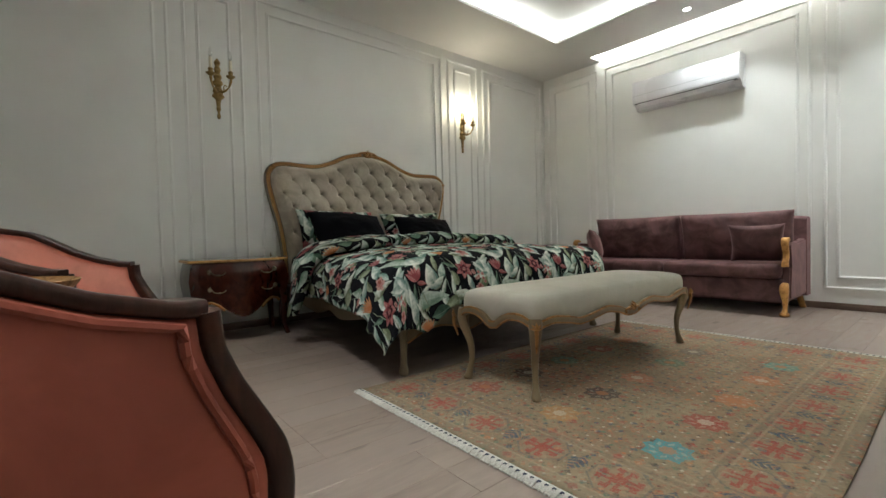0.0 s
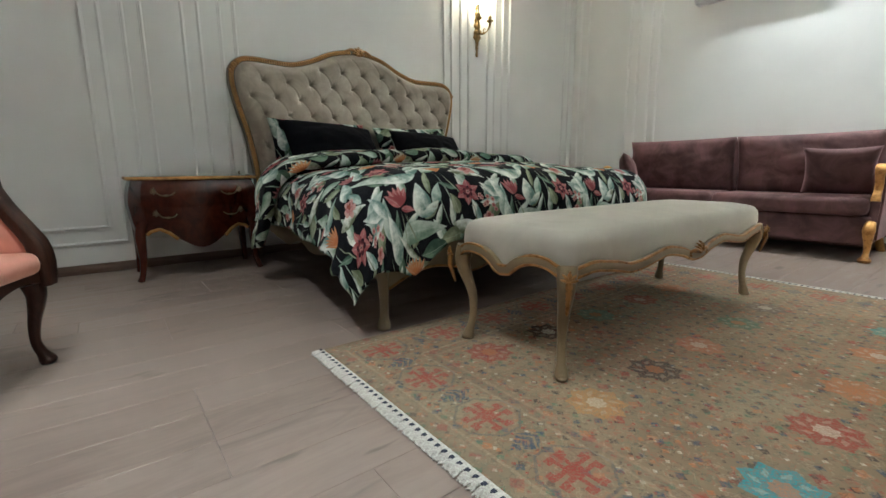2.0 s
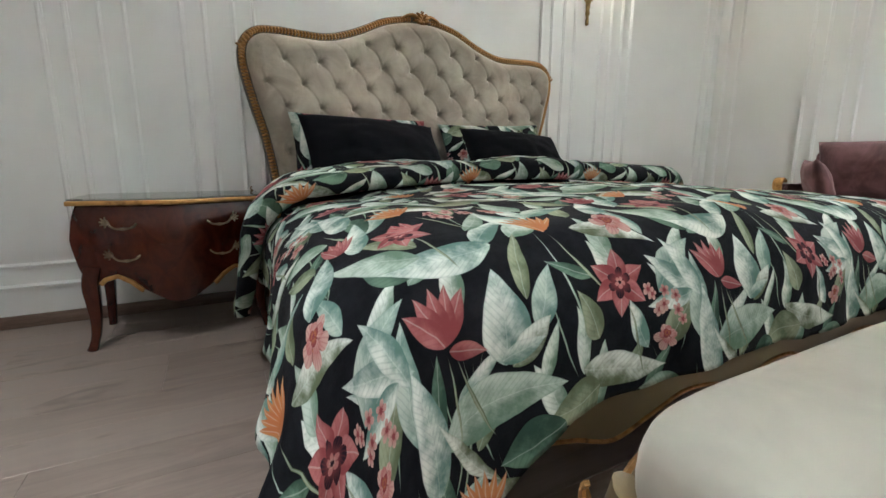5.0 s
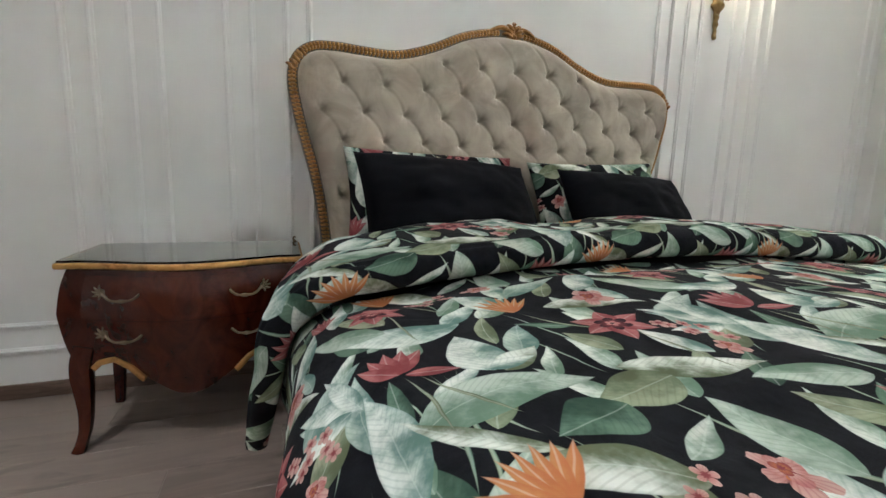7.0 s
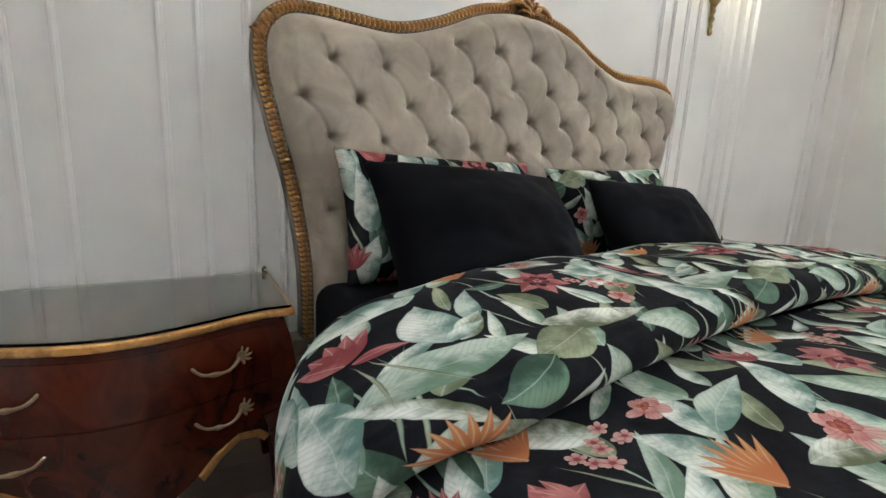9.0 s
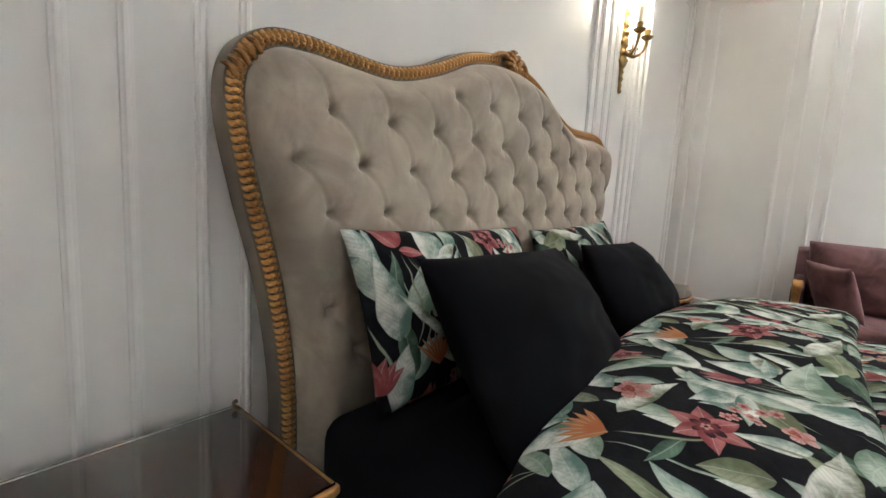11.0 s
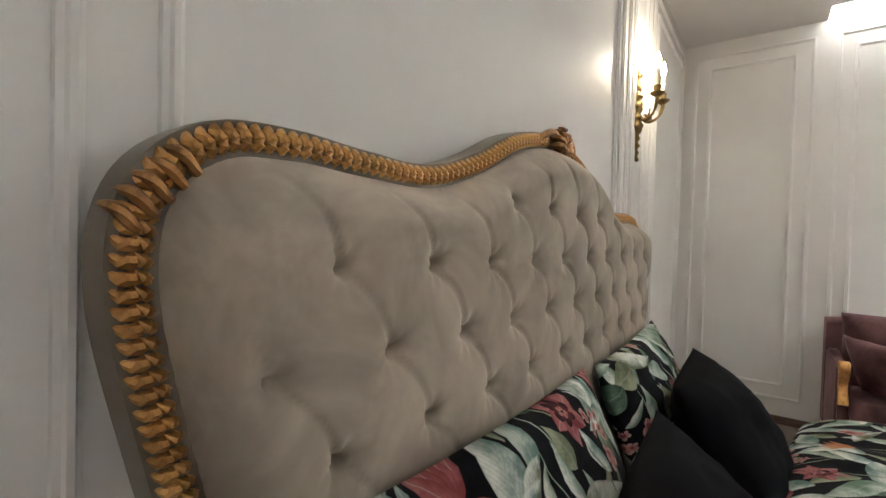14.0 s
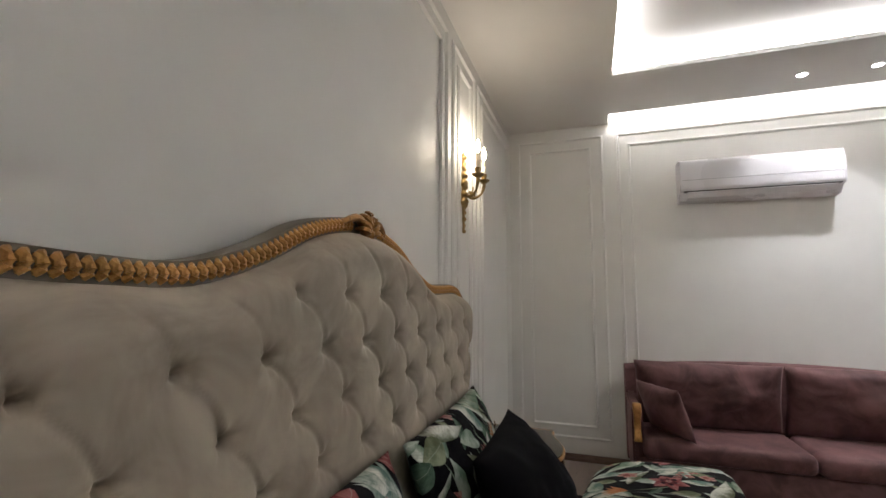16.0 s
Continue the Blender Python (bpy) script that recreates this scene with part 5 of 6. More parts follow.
def build_armchair(y):
    ch = thing("armchair", pose(0.175, y, 0, 0, 0, 20), "tub armchair in salmon velvet with a dark polished wood frame", "armchair", "pair of armchairs")
    U = np.linspace(-1, 1, 81)

    def wall(off, v0, v1, cut, bulge):
        rows = []
        for v in np.linspace(0, 1, 16):
            row = []
            for u in U * cut:
                tz = chair_top(u) - v1
                z = v0 + (tz - v0) * v
                x, yy = chair_plan(u, z)
                x2, y2 = chair_plan(min(1, u + 0.01), z)
                x1, y1 = chair_plan(max(-1, u - 0.01), z)
                t = np.array((x2 - x1, y2 - y1))
                t /= np.linalg.norm(t) + 1e-9
                b = off + bulge * math.sin(v * math.pi) * min(1, (1 - abs(u)) * 6)
                row.append((x - t[1] * b, yy + t[0] * b, z))
            rows.append(row)
        return np.array(rows)
    # inner cloth is coloured paler for the light that falls on it
    for nm, off, bul, mat, lab in (("outer_upholstery", 0.026, 0.006, SALMON, "salmon velvet"), ("inner_upholstery", -0.022, -0.025, SALMON_LIT, "salmon velvet, paler with painted sheen")):
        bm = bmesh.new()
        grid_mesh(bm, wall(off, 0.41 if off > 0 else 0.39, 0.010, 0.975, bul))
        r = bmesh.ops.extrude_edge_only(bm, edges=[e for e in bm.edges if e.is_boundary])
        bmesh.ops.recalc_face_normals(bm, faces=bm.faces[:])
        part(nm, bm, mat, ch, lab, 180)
    # piping at the edge of the outer cloth
    w = wall(0.032, 0.428, 0.026, 0.935, 0)
    line = np.vstack([w[:, 0], w[-1, 1:-1], w[::-1, -1], w[0, -2:0:-1]])
    part("piping", sweep(bmesh.new(), line, circle(0.0085, 7), closed=True), SALMON, ch, "salmon piping")
    # wood: top rail, front stiles, seat rail
    rail = np.array([(*chair_plan(u, 0.78), chair_top(u)) for u in np.linspace(-1, 1, 90)])
    part("top_rail", sweep(bmesh.new(), rail, rounded(0.015, 0.034, 0.7, 3), side=(0, 0, 1)), DARK_WOOD, ch, "dark polished wood rail")
    for sg in (-1, 1):
        zz = np.linspace(0.786, 0.335, 30)
        st = np.array([(chair_front(z) + 0.004, sg * 0.305, z) for z in zz])
        part("front_stile", sweep(bmesh.new(), st, rounded(1, 1, 0.55, 3), side=(0, 1, 0), scales=[(0.036, q) for q in np.interp(np.linspace(0, 1, 30), [0, 0.1, 0.5, 0.8, 1], [0.022, 0.021, 0.026, 0.033, 0.03])]), DARK_WOOD, ch, "dark polished wood stile")
        bm = cabriole(bmesh.new(), 0.345, (1, sg * 0.25), 0.036, 0.016, 0.022, 0.028)
        bmesh.ops.translate(bm, verts=bm.verts, vec=(0.330, sg * 0.285, 0))
        part("front_leg", bm, DARK_WOOD, ch)
        bm = bmesh.new()
        sweep(bm, smooth_curve([(-0.24, sg * 0.2, 0.36), (-0.26, sg * 0.21, 0.2), (-0.33, sg * 0.23, 0.0)], 12), rounded(1, 1, 0.5, 2), side=(0, 1, 0), scales=[(q, q) for q in np.linspace(0.03, 0.017, 12)])
        part("rear_leg", bm, DARK_WOOD, ch)
        bm = bmesh.new()
        scallop_rail(bm, 0.62, 0.415, [0.33, 0.345, 0.36, 0.345, 0.33], 0.04)
        bmesh.ops.translate(bm, verts=bm.verts, vec=(0.055, sg * 0.285, 0))
        part("side_rail", bm, DARK_WOOD, ch)
    bm = bmesh.new()
    scallop_rail(bm, 0.60, 0.40, [0.34, 0.365, 0.355, 0.325, 0.355, 0.365, 0.34], 0.045)
    bmesh.ops.rotate(bm, verts=bm.verts, cent=(0, 0, 0), matrix=Matrix.Rotation(radians(90), 3, "Z"))
    bmesh.ops.translate(bm, verts=bm.verts, vec=(0.362, 0, 0))
    part("front_rail", bm, DARK_WOOD, ch)
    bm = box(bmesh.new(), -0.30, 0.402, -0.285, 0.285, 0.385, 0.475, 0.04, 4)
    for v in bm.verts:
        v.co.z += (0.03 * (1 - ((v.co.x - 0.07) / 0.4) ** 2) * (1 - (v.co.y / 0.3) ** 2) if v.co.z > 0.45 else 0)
    part("seat", bm, SALMON_LIT, ch, "salmon velvet seat, paler with painted sheen")
    for o in ch.children:
        for v in o.data.vertices:
            v.co.y *= 1.17
            v.co.z *= 0.975
    return ch


chair = build_armchair(1.366)
copy_thing(chair, pose(0.235, 2.965, 0, 0, 0, -22))


def build_side_table():
    t = thing("side_table", pose(0.14, 2.15, 0.0), "small round gilded side table between the armchairs", "side table")
    part("tabletop", lathe(bmesh.new(), [(0.02, 0.70), (0.16, 0.712), (0.215, 0.732), (0.243, 0.762), (0.248, 0.774), (0.241, 0.776), (0.228, 0.764), (0.17, 0.757), (0.02, 0.755)], 48), GILT, t, "dished gilded top")
    part("column", lathe(bmesh.new(), [(0.05, 0.05), (0.032, 0.09), (0.022, 0.2), (0.035, 0.30), (0.022, 0.36), (0.02, 0.55), (0.045, 0.66), (0.06, 0.705)], 24), GILT, t)
    for i in range(3):
        a = 2 * math.pi * i / 3 + 0.5
        bm = bmesh.new()
        sweep(bm, smooth_curve([(0.02 * math.cos(a), 0.02 * math.sin(a), 0.12), (0.10 * math.cos(a), 0.10 * math.sin(a), 0.11), (0.18 * math.cos(a), 0.18 * math.sin(a), 0.03), (0.23 * math.cos(a), 0.23 * math.sin(a), 0.018)], 14), circle(0.02, 8), scales=list(np.linspace(1.1, 0.8, 14)))
        part("foot", bm, GILT, t)


build_side_table()

# ---------------------------------------------------------------- air conditioner


def build_air_conditioner():
    ac = thing("air_conditioner", pose(WALL_E, 2.71, 2.585), "white wall-mounted split air conditioner with a closed flap", "air conditioner")
    L = 0.645
    front = smooth_curve([(-0.165, 0.398), (-0.205, 0.375), (-0.222, 0.30), (-0.226, 0.20), (-0.218, 0.115), (-0.205, 0.085)], 20)
    sec = [(0.0, 0.398)] + [tuple(p) for p in front] + [(-0.16, 0.08), (-0.10, 0.01), (0.0, 0.0)]

    def extrude(bm, sec, y0, y1):
        a = [bm.verts.new((x, y0, z)) for x, z in sec]
        b = [bm.verts.new((x, y1, z)) for x, z in sec]
        bm.faces.new(a)
        bm.faces.new(b[::-1])
        for i in range(len(sec)):
            j = (i + 1) % len(sec)
            bm.faces.new((a[i], b[i], b[j], a[j]))
        bmesh.ops.recalc_face_normals(bm, faces=bm.faces[:])
        return bm
    part("body", extrude(bmesh.new(), sec, -L + 0.018, L - 0.018), WHITE_PLASTIC, ac)
    cap = [(x * 1.012, z * 1.01 - 0.002) for x, z in sec]
    for y0, y1 in ((-L, -L + 0.018), (L - 0.018, L)):
        part("end_cap", extrude(bmesh.new(), cap, y0, y1), WHITE_PLASTIC, ac)
    flap = [(-0.205, 0.076), (-0.212, 0.070), (-0.185, 0.022), (-0.118, 0.004), (-0.108, 0.010), (-0.17, 0.032)]
    part("flap", extrude(bmesh.new(), flap, -L + 0.06, L - 0.06), WHITE_PLASTIC, ac, "closed white flap")
    part("slot", box(bmesh.new(), -0.213, -0.16, -L + 0.03, L - 0.03, 0.077, 0.085), DARK_PLASTIC, ac, "dark air slot")
    part("badge", box(bmesh.new(), -0.2235, -0.219, -0.04, 0.04, 0.166, 0.174), DARK_PLASTIC, ac, "small grey badge")
    part("panel_seam", box(bmesh.new(), -0.2285, -0.224, -L + 0.02, L - 0.02, 0.187, 0.1885), DARK_PLASTIC, ac, "fine seam of the front panel")


build_air_conditioner()

# ---------------------------------------------------------------- wall sconces


def build_sconce(x, lit):
    s = thing("wall_sconce", pose(x, WALL_N, 2.095), "ornate brass two-candle wall sconce, " + ("bulbs lit" if lit else "switched off"), "wall lamp", "pair of sconces")
    bm = bmesh.new()
    prof = [(0.0, 0.010), (0.04, 0.016), (0.07, 0.010), (0.11, 0.022), (0.15, 0.016), (0.20, 0.040), (0.25, 0.052), (0.29, 0.034), (0.35, 0.040), (0.42, 0.030), (0.50, 0.024), (0.56, 0.022), (0.585, 0.008)]
    c = smooth_curve(prof, 60)
    rows = []
    for z, w in c:
        w = w * (1 + 0.22 * math.sin(z * 95))
        rows.append([(w * math.cos(q), -0.012 - (0.55 * w + 0.006 * math.sin(z * 140)) * math.sin(q), z) for q in np.linspace(0, math.pi, 13)] + [(-w, -0.002, z), (w, -0.002, z)])
    vs = grid_mesh(bm, np.array(rows), closed_u=True)
    bm.faces.new(vs[0])
    bm.faces.new(vs[-1][::-1])
    bmesh.ops.recalc_face_normals(bm, faces=bm.faces[:])
    part("backplate", bm, BRASS, s, "cast brass backplate with leaf ornament")
    bm = acanthus(bmesh.new(), 0.04, 5, 0.03)
    bmesh.ops.translate(bm, verts=bm.verts, vec=(0, -0.03, 0.26))
    part("leaf_boss", bm, BRASS, s)
    for sx in (-1, 1):
        tip = (sx * 0.088, -0.135)
        bm = bmesh.new()
        c = smooth_curve([(sx * 0.01, -0.03, 0.27), (sx * 0.035, -0.07, 0.255), (sx * 0.07, -0.115, 0.285), (tip[0], tip[1], 0.345), (tip[0], tip[1], 0.375)], 22)
        sweep(bm, c, circle(0.010, 8), scales=list(1 + 0.25 * np.sin(np.linspace(0, 9, 22))))
        sweep(bm, smooth_curve([(sx * 0.04, -0.075, 0.262), (sx * 0.035, -0.085, 0.30), (sx * 0.05, -0.09, 0.315), (sx * 0.06, -0.09, 0.30)], 12), circle(0.006, 6), scales=list(np.linspace(1.1, 0.6, 12)))
        arm = part("arm", bm, BRASS, s)
        part("drip_pan", lathe(bmesh.new(), [(0.008, 0.365), (0.02, 0.372), (0.040, 0.388), (0.042, 0.394), (0.018, 0.396), (0.016, 0.402), (0.021, 0.42), (0.022, 0.435), (0.016, 0.44)], 20, (*tip, 0)), BRASS, arm)
        part("candle", lathe(bmesh.new(), [(0.0135, 0.438), (0.0135, 0.54), (0.011, 0.545)], 16, (*tip, 0)), CANDLE, arm, "ivory candle sleeve")
        part("bulb", lathe(bmesh.new(), [(0.008, 0.545), (0.014, 0.56), (0.017, 0.578), (0.015, 0.60), (0.009, 0.622), (0.002, 0.64)], 16, (*tip, 0)), BULB_LIT if lit else BULB_OFF, arm, "lit flame-shaped bulb" if lit else "clear flame-shaped bulb")
        if lit:
            d = bpy.data.lights.new("sconce_light", "POINT")
            d.energy, d.color, d.shadow_soft_size = 1.9, (1.0, 0.87, 0.70), 0.02
            new("sconce_light", d).matrix_basis = pose(x + tip[0], WALL_N + tip[1], 2.095 + 0.66)


build_sconce(4.71, True)
build_sconce(1.478, False)

# ---------------------------------------------------------------- rug
RUG = (1.62, 4.46, 0.57, 2.56)


def rug_material():
    """Faded hand-knotted wool: a field of small medallions in a border of octagons with crosses."""
    g = Graph("faded_wool_rug", 0.95, spec=0.1)
    uv = g.coords("UV")
    W, H = RUG[1] - RUG[0], RUG[3] - RUG[2]
    jit = g.noise(uv, 40, 2, 0.6, colour=True)
    p0 = g.vec("ADD", uv, g.scaled(g.vec("SUBTRACT", jit, (0.5, 0.5, 0.5)), (0.012, 0.012, 0)))
    worn = g.noise(uv, 2.2, 4, 0.6)
    speck = g.noise(uv, 130, 3, 0.6)
    fade = g.fx("MULTIPLY", g.ramp(worn, 0.25, 0.75, 1.0, 0.75), g.ramp(speck, 0.36, 0.62, 0.35, 1.0))
    c = g.mix(g.ramp(worn, 0.35, 0.65), (0.215, 0.155, 0.098), (0.280, 0.216, 0.138))
    tint = g.noise(uv, 1.1, 2)
    c = g.mix(g.ramp(tint, 0.56, 0.72, 0, 0.5), c, (0.22, 0.235, 0.165))
    c = g.mix(g.ramp(tint, 0.28, 0.44, 0.5, 0), c, (0.36, 0.20, 0.13))

    def after(col):
        return g.vec("ADD", p0, g.scaled(col, (1e-6, 1e-6, 0)))

    def lay(col, mask, rgb, k=1.0):
        return g.mix(g.fx("MULTIPLY", g.fx("MULTIPLY", mask, fade), k), col, rgb)

    # small scattered blossoms and leaves
    def dots(col, cell, r, rgb, ox, k):
        v = g.vec("ADD", after(col), (ox, ox * 0.7, 0))
        v = g.vec("WRAP", v, (cell, cell, 1), (0, 0, -1))
        x, y = g.split(v)[:2]
        d = g.fx("ADD", g.fx("ABSOLUTE", g.fx("SUBTRACT", x, cell / 2)), g.fx("ABSOLUTE", g.fx("SUBTRACT", y, cell / 2)))
        gate = g.noise(g.vec("ADD", uv, (ox * 9, 3.0, 0)), 5.0, 1)
        return lay(col, g.fx("MULTIPLY", g.ramp(d, r * 0.7, r, 1, 0), g.ramp(gate, 0.47, 0.52)), rgb, k)
    dark, red, teal, rust, green, cream, blue = (0.05, 0.04, 0.04), (0.29, 0.055, 0.042), (0.06, 0.27, 0.30), (0.40, 0.16, 0.07), (0.10, 0.17, 0.11), (0.50, 0.44, 0.34), (0.055, 0.085, 0.12)
    for cell, r, rgb, ox in ((0.093, 0.018, dark, 0.03), (0.071, 0.013, rust, 0.5), (0.117, 0.020, blue, 0.9), (0.083, 0.016, green, 1.7), (0.064, 0.010, cream, 2.3), (0.151, 0.028, red, 2.9), (0.133, 0.024, rust, 3.7), (0.103, 0.017, blue, 4.4), (0.055, 0.009, dark, 5.1), (0.047, 0.008, red, 5.9)):
        c = dots(c, cell, r, rgb, ox, 0.95)
    # small broken sprigs and squiggles woven all over the field
    for k, (sc, rgb, amt) in enumerate(((30, (0.10, 0.07, 0.055), 0.55), (24, (0.33, 0.10, 0.06), 0.50), (27, (0.10, 0.14, 0.10), 0.45), (34, (0.42, 0.34, 0.23), 0.40))):
        w = g.noise(g.vec("ADD", uv, (3.1 * k, 1.7 * k, 0.5 * k)), sc, 2, 0.5, 0.6)
        c = lay(c, g.ramp(g.fx("ABSOLUTE", g.fx("SUBTRACT", w, 0.60)), 0.018, 0.034, 1, 0), rgb, amt)

    def octagons(col, along, pos, period, phase, lo, hi):
        """Crosses in octagons along one side of the border, with a dark sprig between each two."""
        x, y = g.split(after(col))[:2]
        a, b = (y, x) if along == "y" else (x, y)
        aw = g.fx("WRAP", g.fx("ADD", a, phase), period / 2, -period / 2)
        bb = g.fx("SUBTRACT", b, pos)
        A, B = g.fx("ABSOLUTE", aw), g.fx("ABSOLUTE", bb)
        rng = g.fx("MULTIPLY", g.ramp(a, lo, lo + 0.004), g.ramp(a, hi - 0.004, hi, 1, 0))
        o = g.fx("MAXIMUM", g.fx("MAXIMUM", A, B), g.fx("MULTIPLY", g.fx("ADD", A, B), 0.74))
        col = lay(col, g.fx("MULTIPLY", rng, g.ramp(o, 0.095, 0.099, 1, 0)), (0.30, 0.20, 0.135), 0.35)
        ring = g.fx("MULTIPLY", g.ramp(o, 0.099, 0.101), g.ramp(o, 0.108, 0.110, 1, 0))
        col = lay(col, g.fx("MULTIPLY", rng, ring), (0.13, 0.12, 0.11), 0.9)
        mx, mn = g.fx("MAXIMUM", A, B), g.fx("MINIMUM", A, B)
        cross = g.fx("MULTIPLY", g.ramp(mn, 0.020, 0.023, 1, 0), g.ramp(mx, 0.078, 0.081, 1, 0))
        hollow = g.fx("SUBTRACT", 1.0, g.fx("MULTIPLY", g.ramp(mn, 0.006, 0.008, 1, 0), g.ramp(mx, 0.025, 0.03)), None, True)
        toe = g.fx("MULTIPLY", g.ramp(g.fx("ABSOLUTE", g.fx("SUBTRACT", mx, 0.066)), 0.011, 0.014, 1, 0), g.ramp(mn, 0.036, 0.039, 1, 0))
        col = lay(col, g.fx("MULTIPLY", rng, g.fx("MAXIMUM", g.fx("MULTIPLY", cross, hollow), g.fx("MULTIPLY", toe, hollow))), red, 1.0)
        s = g.fx("WRAP", g.fx("ADD", aw, period / 2), period / 2, -period / 2)
        S = g.fx("ABSOLUTE", s)
        leafy = g.fx("MULTIPLY", g.ramp(g.fx("ABSOLUTE", g.fx("SINE", g.fx("MULTIPLY_ADD", bb, 120.0, g.fx("MULTIPLY", S, 90.0)))), 0.45, 0.6), g.ramp(g.fx("MULTIPLY_ADD", S, 1.7, B), 0.070, 0.078, 1, 0))
        return lay(col, g.fx("MULTIPLY", rng, leafy), blue, 1.0)
    P = 0.3265
    c = octagons(c, "y", 0.195, P, -0.525 + P * 0, 0.12, H - 0.10)
    c = octagons(c, "y", W - 0.195, P, -0.525, 0.12, H - 0.10)
    c = octagons(c, "x", 0.225, P, -0.52, 0.36, W - 0.36)
    c = octagons(c, "x", H - 0.165, P, -0.52, 0.36, W - 0.36)

    def bands(col, d, rgb, w):
        x, y = g.split(after(col))[:2]
        ex = g.fx("MINIMUM", g.fx("MINIMUM", x, g.fx("SUBTRACT", W, x)), g.fx("MINIMUM", y, g.fx("SUBTRACT", H, y)))
        m = g.ramp(g.fx("ABSOLUTE", g.fx("SUBTRACT", ex, d)), w, w + 0.003, 1, 0)
        return lay(col, m, rgb, 0.38)
    for d, rgb, w in ((0.035, (0.20, 0.17, 0.125), 0.028), (0.07, (0.40, 0.33, 0.23), 0.004), (0.325, (0.17, 0.13, 0.10), 0.014), (0.345, (0.38, 0.25, 0.17), 0.005), (0.30, (0.40, 0.32, 0.22), 0.004)):
        c = bands(c, d, rgb, w)

    def medallion(col, mx, my, R, rgb, heart):
        v = g.vec("SUBTRACT", after(col), (mx, my, 0))
        x, y = g.split(v)[:2]
        X, Y = g.fx("ABSOLUTE", x), g.fx("ABSOLUTE", y)
        sq, di = g.fx("MAXIMUM", X, Y), g.fx("MULTIPLY", g.fx("ADD", X, Y), 0.7071)
        star = g.fx("MINIMUM", sq, di)
        col = lay(col, g.ramp(star, R - 0.002, R + 0.002, 1, 0), rgb, 1.0)
        ring = g.fx("MULTIPLY", g.ramp(star, R * 0.52, R * 0.56), g.ramp(star, R * 0.74, R * 0.78, 1, 0))
        th = g.fx("SINE", g.fx("MULTIPLY", g.fx("ARCTAN2", y, x), 8.0))
        col = lay(col, g.fx("MULTIPLY", ring, g.ramp(th, -0.1, 0.3)), cream, 0.40)
        return lay(col, g.ramp(star, R * 0.33, R * 0.38, 1, 0), heart, 0.9)
    tones = [teal, (0.42, 0.22, 0.08), red, red, dark, dark, rust, (0.40, 0.16, 0.09), (0.12, 0.22, 0.16), rust, green, red, (0.10, 0.24, 0.2), (0.14, 0.11, 0.09), rust]
    k = 0
    for i in range(5):
        for j in range(3):
            c = medallion(c, 0.535 + 0.385 * i + (0.06 if i > 2 else 0), 0.505 + 0.51 * j, 0.074, tones[k], cream if k % 2 else rust)
            k += 1
    g.colour(c)
    knots = g.noise(uv, 420, 2)
    g.bump(g.fx("ADD", knots, g.fx("MULTIPLY", worn, 0.5)), 0.5, 0.004)
    return g.mat


def selvage_material():
    g = Graph("fringe_cotton", 0.9)
    n = g.noise(g.coords(), 160, 3)
    g.colour(g.mix(g.ramp(n, 0.3, 0.7), (0.42, 0.39, 0.34), (0.62, 0.60, 0.55))).bump(n, 0.4, 0.004)
    return g.mat


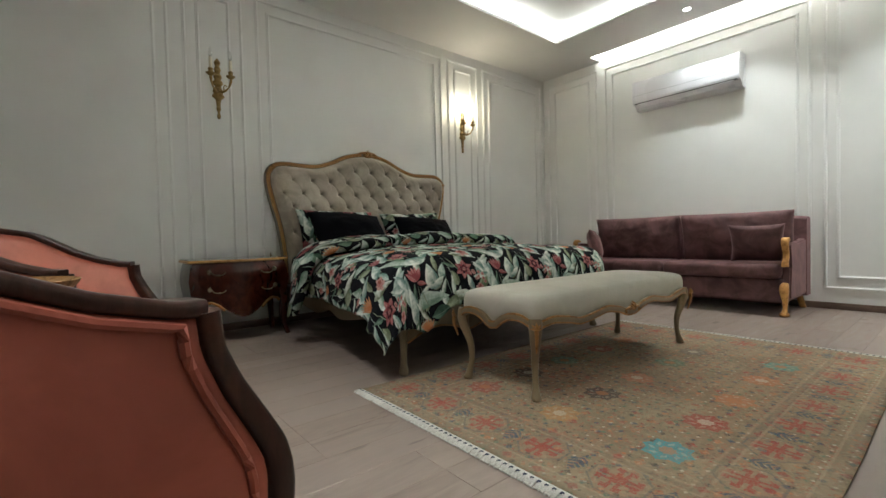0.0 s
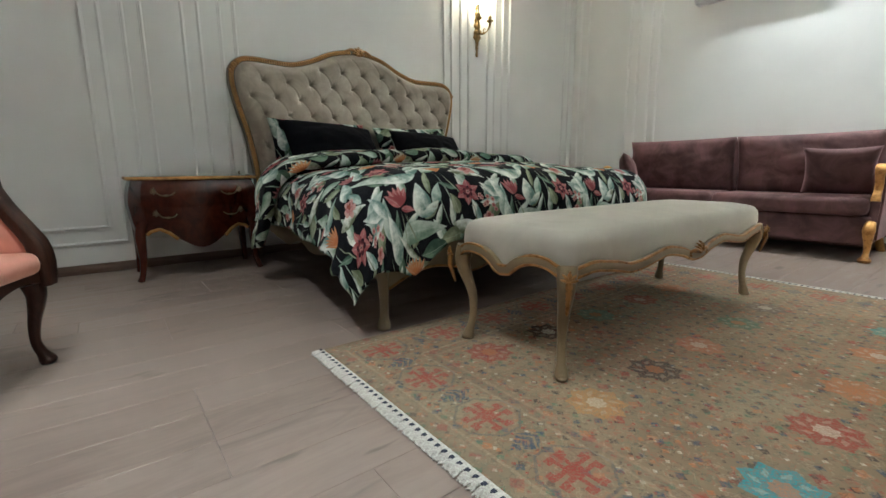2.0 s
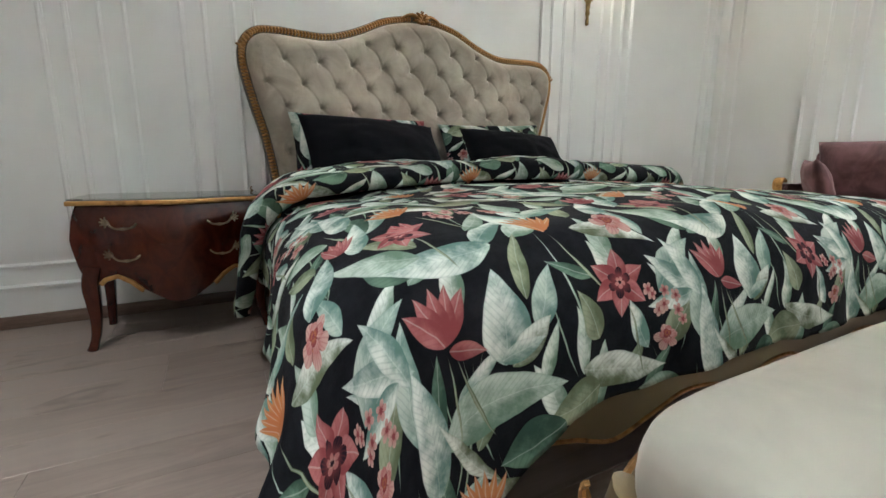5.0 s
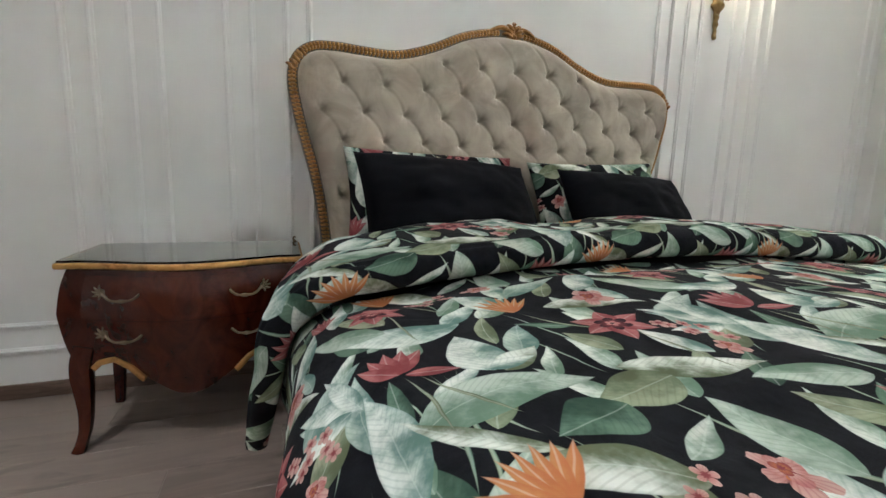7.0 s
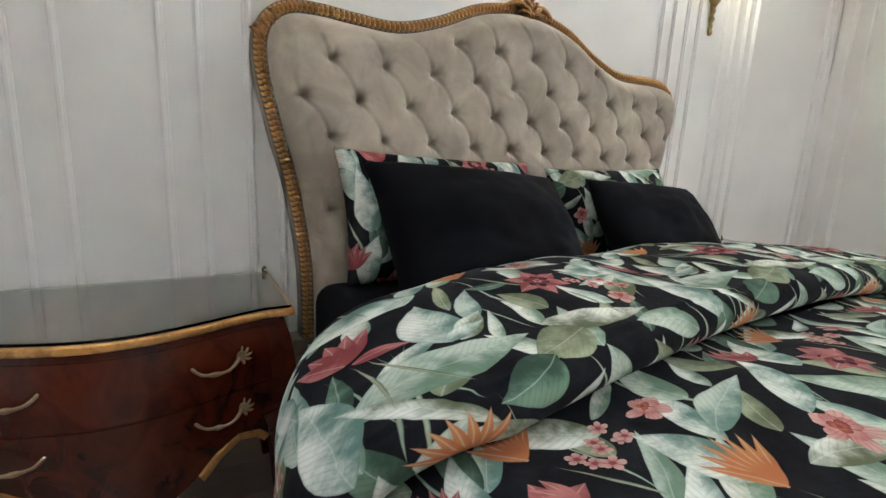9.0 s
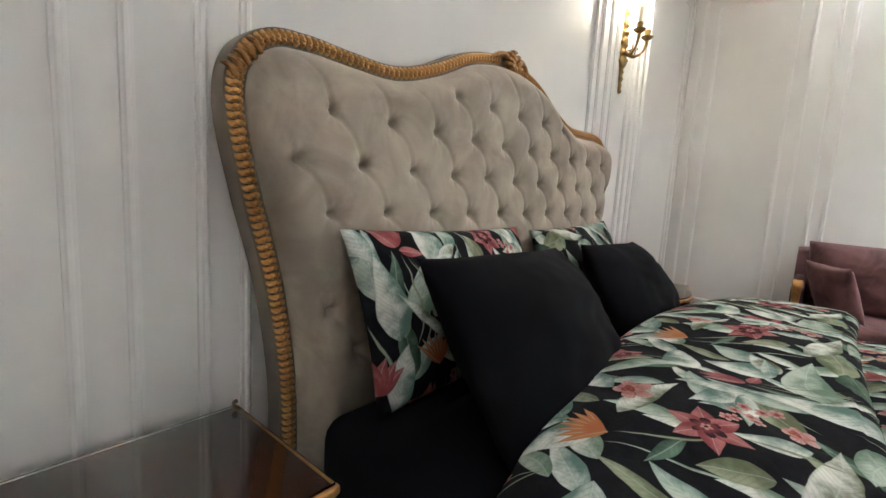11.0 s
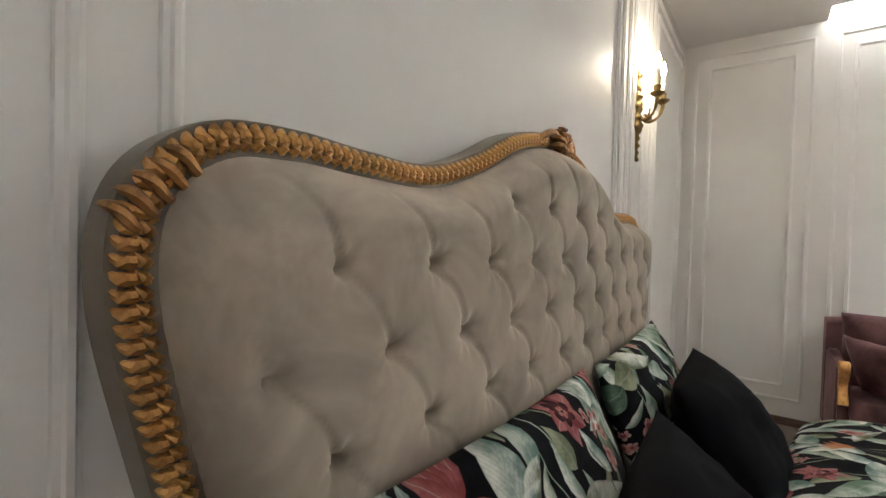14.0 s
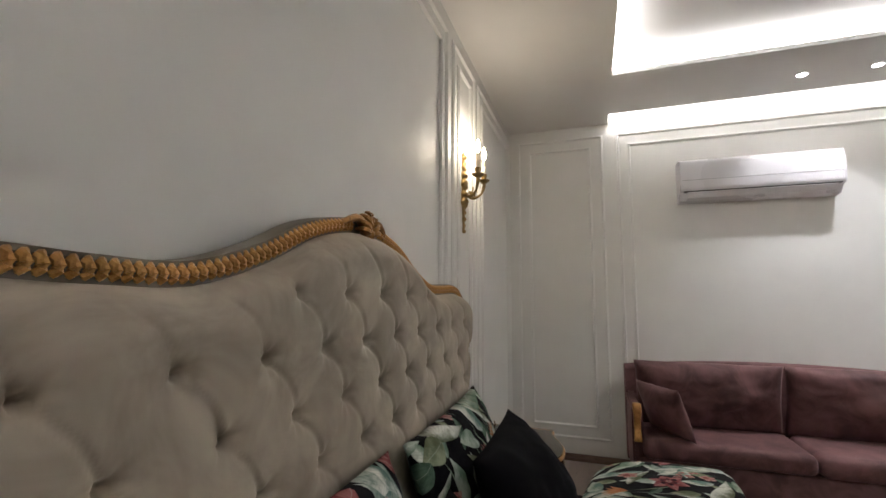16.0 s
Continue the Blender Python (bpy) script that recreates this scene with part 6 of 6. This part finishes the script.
def build_rug():
    x0, x1, y0, y1 = RUG
    rug = thing("rug", pose(0, 0, 0), "faded tan wool rug with red crosses, medallions and white fringe", "rug")
    xs, ys = np.linspace(x0, x1, 72), np.linspace(y0, y1, 50)
    X, Y = np.meshgrid(xs, ys)
    Z = 0.010 + 0.0022 * np.array([[noise.noise((a * 2.2, b * 2.2, 4.0)) for a in xs] for b in ys])
    wav = 0.006 * np.array([[noise.noise((a * 1.7, b * 1.7, 9.0)) for a in xs] for b in ys])
    bm = bmesh.new()
    grid_mesh(bm, np.stack([X + wav, Y + wav * 0.7, Z], -1), np.stack([X - x0, Y - y0], -1))
    pile = part("pile", bm, rug_material(), rug, "faded tan pile", 180)
    sol = pile.modifiers.new("thickness", "SOLIDIFY")
    sol.thickness, sol.offset = 0.009, -1
    cotton, navy = selvage_material(), paint("navy_yarn", (0.03, 0.035, 0.06), 0.9, 0.3, 0.3)
    rng = random.Random(5)
    tufts = []
    for k in range(4):
        bm = bmesh.new()
        for q in range(5):
            a = (q - 2) * 0.0042
            c = smooth_curve([(0, a, 0.009), (-0.010, a * 1.3 + rng.uniform(-0.002, 0.002), 0.010), (-0.022, a * 1.6 + rng.uniform(-0.003, 0.003), 0.006), (-0.033 + rng.uniform(-0.005, 0.004), a * 1.7 + rng.uniform(-0.004, 0.004), 0.0045)], 7)
            sweep(bm, c, circle(0.0045, 5), scales=[1, 1.1, 1, 1, 0.9, 0.8, 0.5])
        me = smooth(mesh_from("tassel", bm))
        me.materials.append(cotton)
        tufts.append(me)
    for xe, sg in ((x0, 1), (x1, -1)):
        s0, s1 = (xe - 0.026, xe + 0.003) if sg > 0 else (xe - 0.003, xe + 0.026)
        part("selvage", box(bmesh.new(), s0, s1, y0, y1, 0.002, 0.0095, 0.002), cotton, rug, "white woven end band")
        for k in range(62):
            y = y0 + 0.016 + (y1 - y0 - 0.03) * k / 61
            bm_x = xe - sg * 0.024
            shared("tassel", tufts[rng.randrange(4)], rug, pose(bm_x, y, 0, 0, 0, (0 if sg > 0 else 180) + rng.uniform(-14, 14)))
        bm = bmesh.new()
        for k in range(62):
            y = y0 + 0.032 + (y1 - y0 - 0.03) * k / 61
            box(bm, xe - sg * 0.018 - 0.008, xe - sg * 0.018 + 0.008, y - 0.007, y + 0.006, 0.009, 0.0112)
        st = part("dark_stitches", bm, navy, rug, "navy overcast stitches")
        tagged(st, kind="stuff")


build_rug()

# ---------------------------------------------------------------- floor boards


def build_floor():
    under = paint("subfloor", (0.05, 0.04, 0.035), 0.9)
    fl = structure("floor", box(bmesh.new(), WALL_W, WALL_E, WALL_S, WALL_N, -0.12, -0.012), under, "greige wood-look laminate floor laid in long planks", "floor")
    W, L = 0.193, 1.285
    me = smooth(mesh_from("plank", box(bmesh.new(), -L / 2, L / 2, -W / 2 + 0.0003, W / 2 - 0.0003, -0.012, 0.0, 0.0012, 1)), 30)
    me.materials.append(PLANK)
    rows = int((WALL_N - WALL_S) / W) + 1
    rng = random.Random(3)
    for r in range(rows):
        y = WALL_N - W / 2 - r * W
        x = WALL_W - rng.choice((0.2, 0.5, 0.85, 1.1))
        while x < WALL_E:
            a, b = max(x, WALL_W), min(x + L, WALL_E)
            if b - a > 0.04:
                shared("plank", me, fl, pose((a + b) / 2, y, 0) @ Matrix.Diagonal(((b - a - 0.0008) / L, 1, 1, 1)))
            x += L


build_floor()
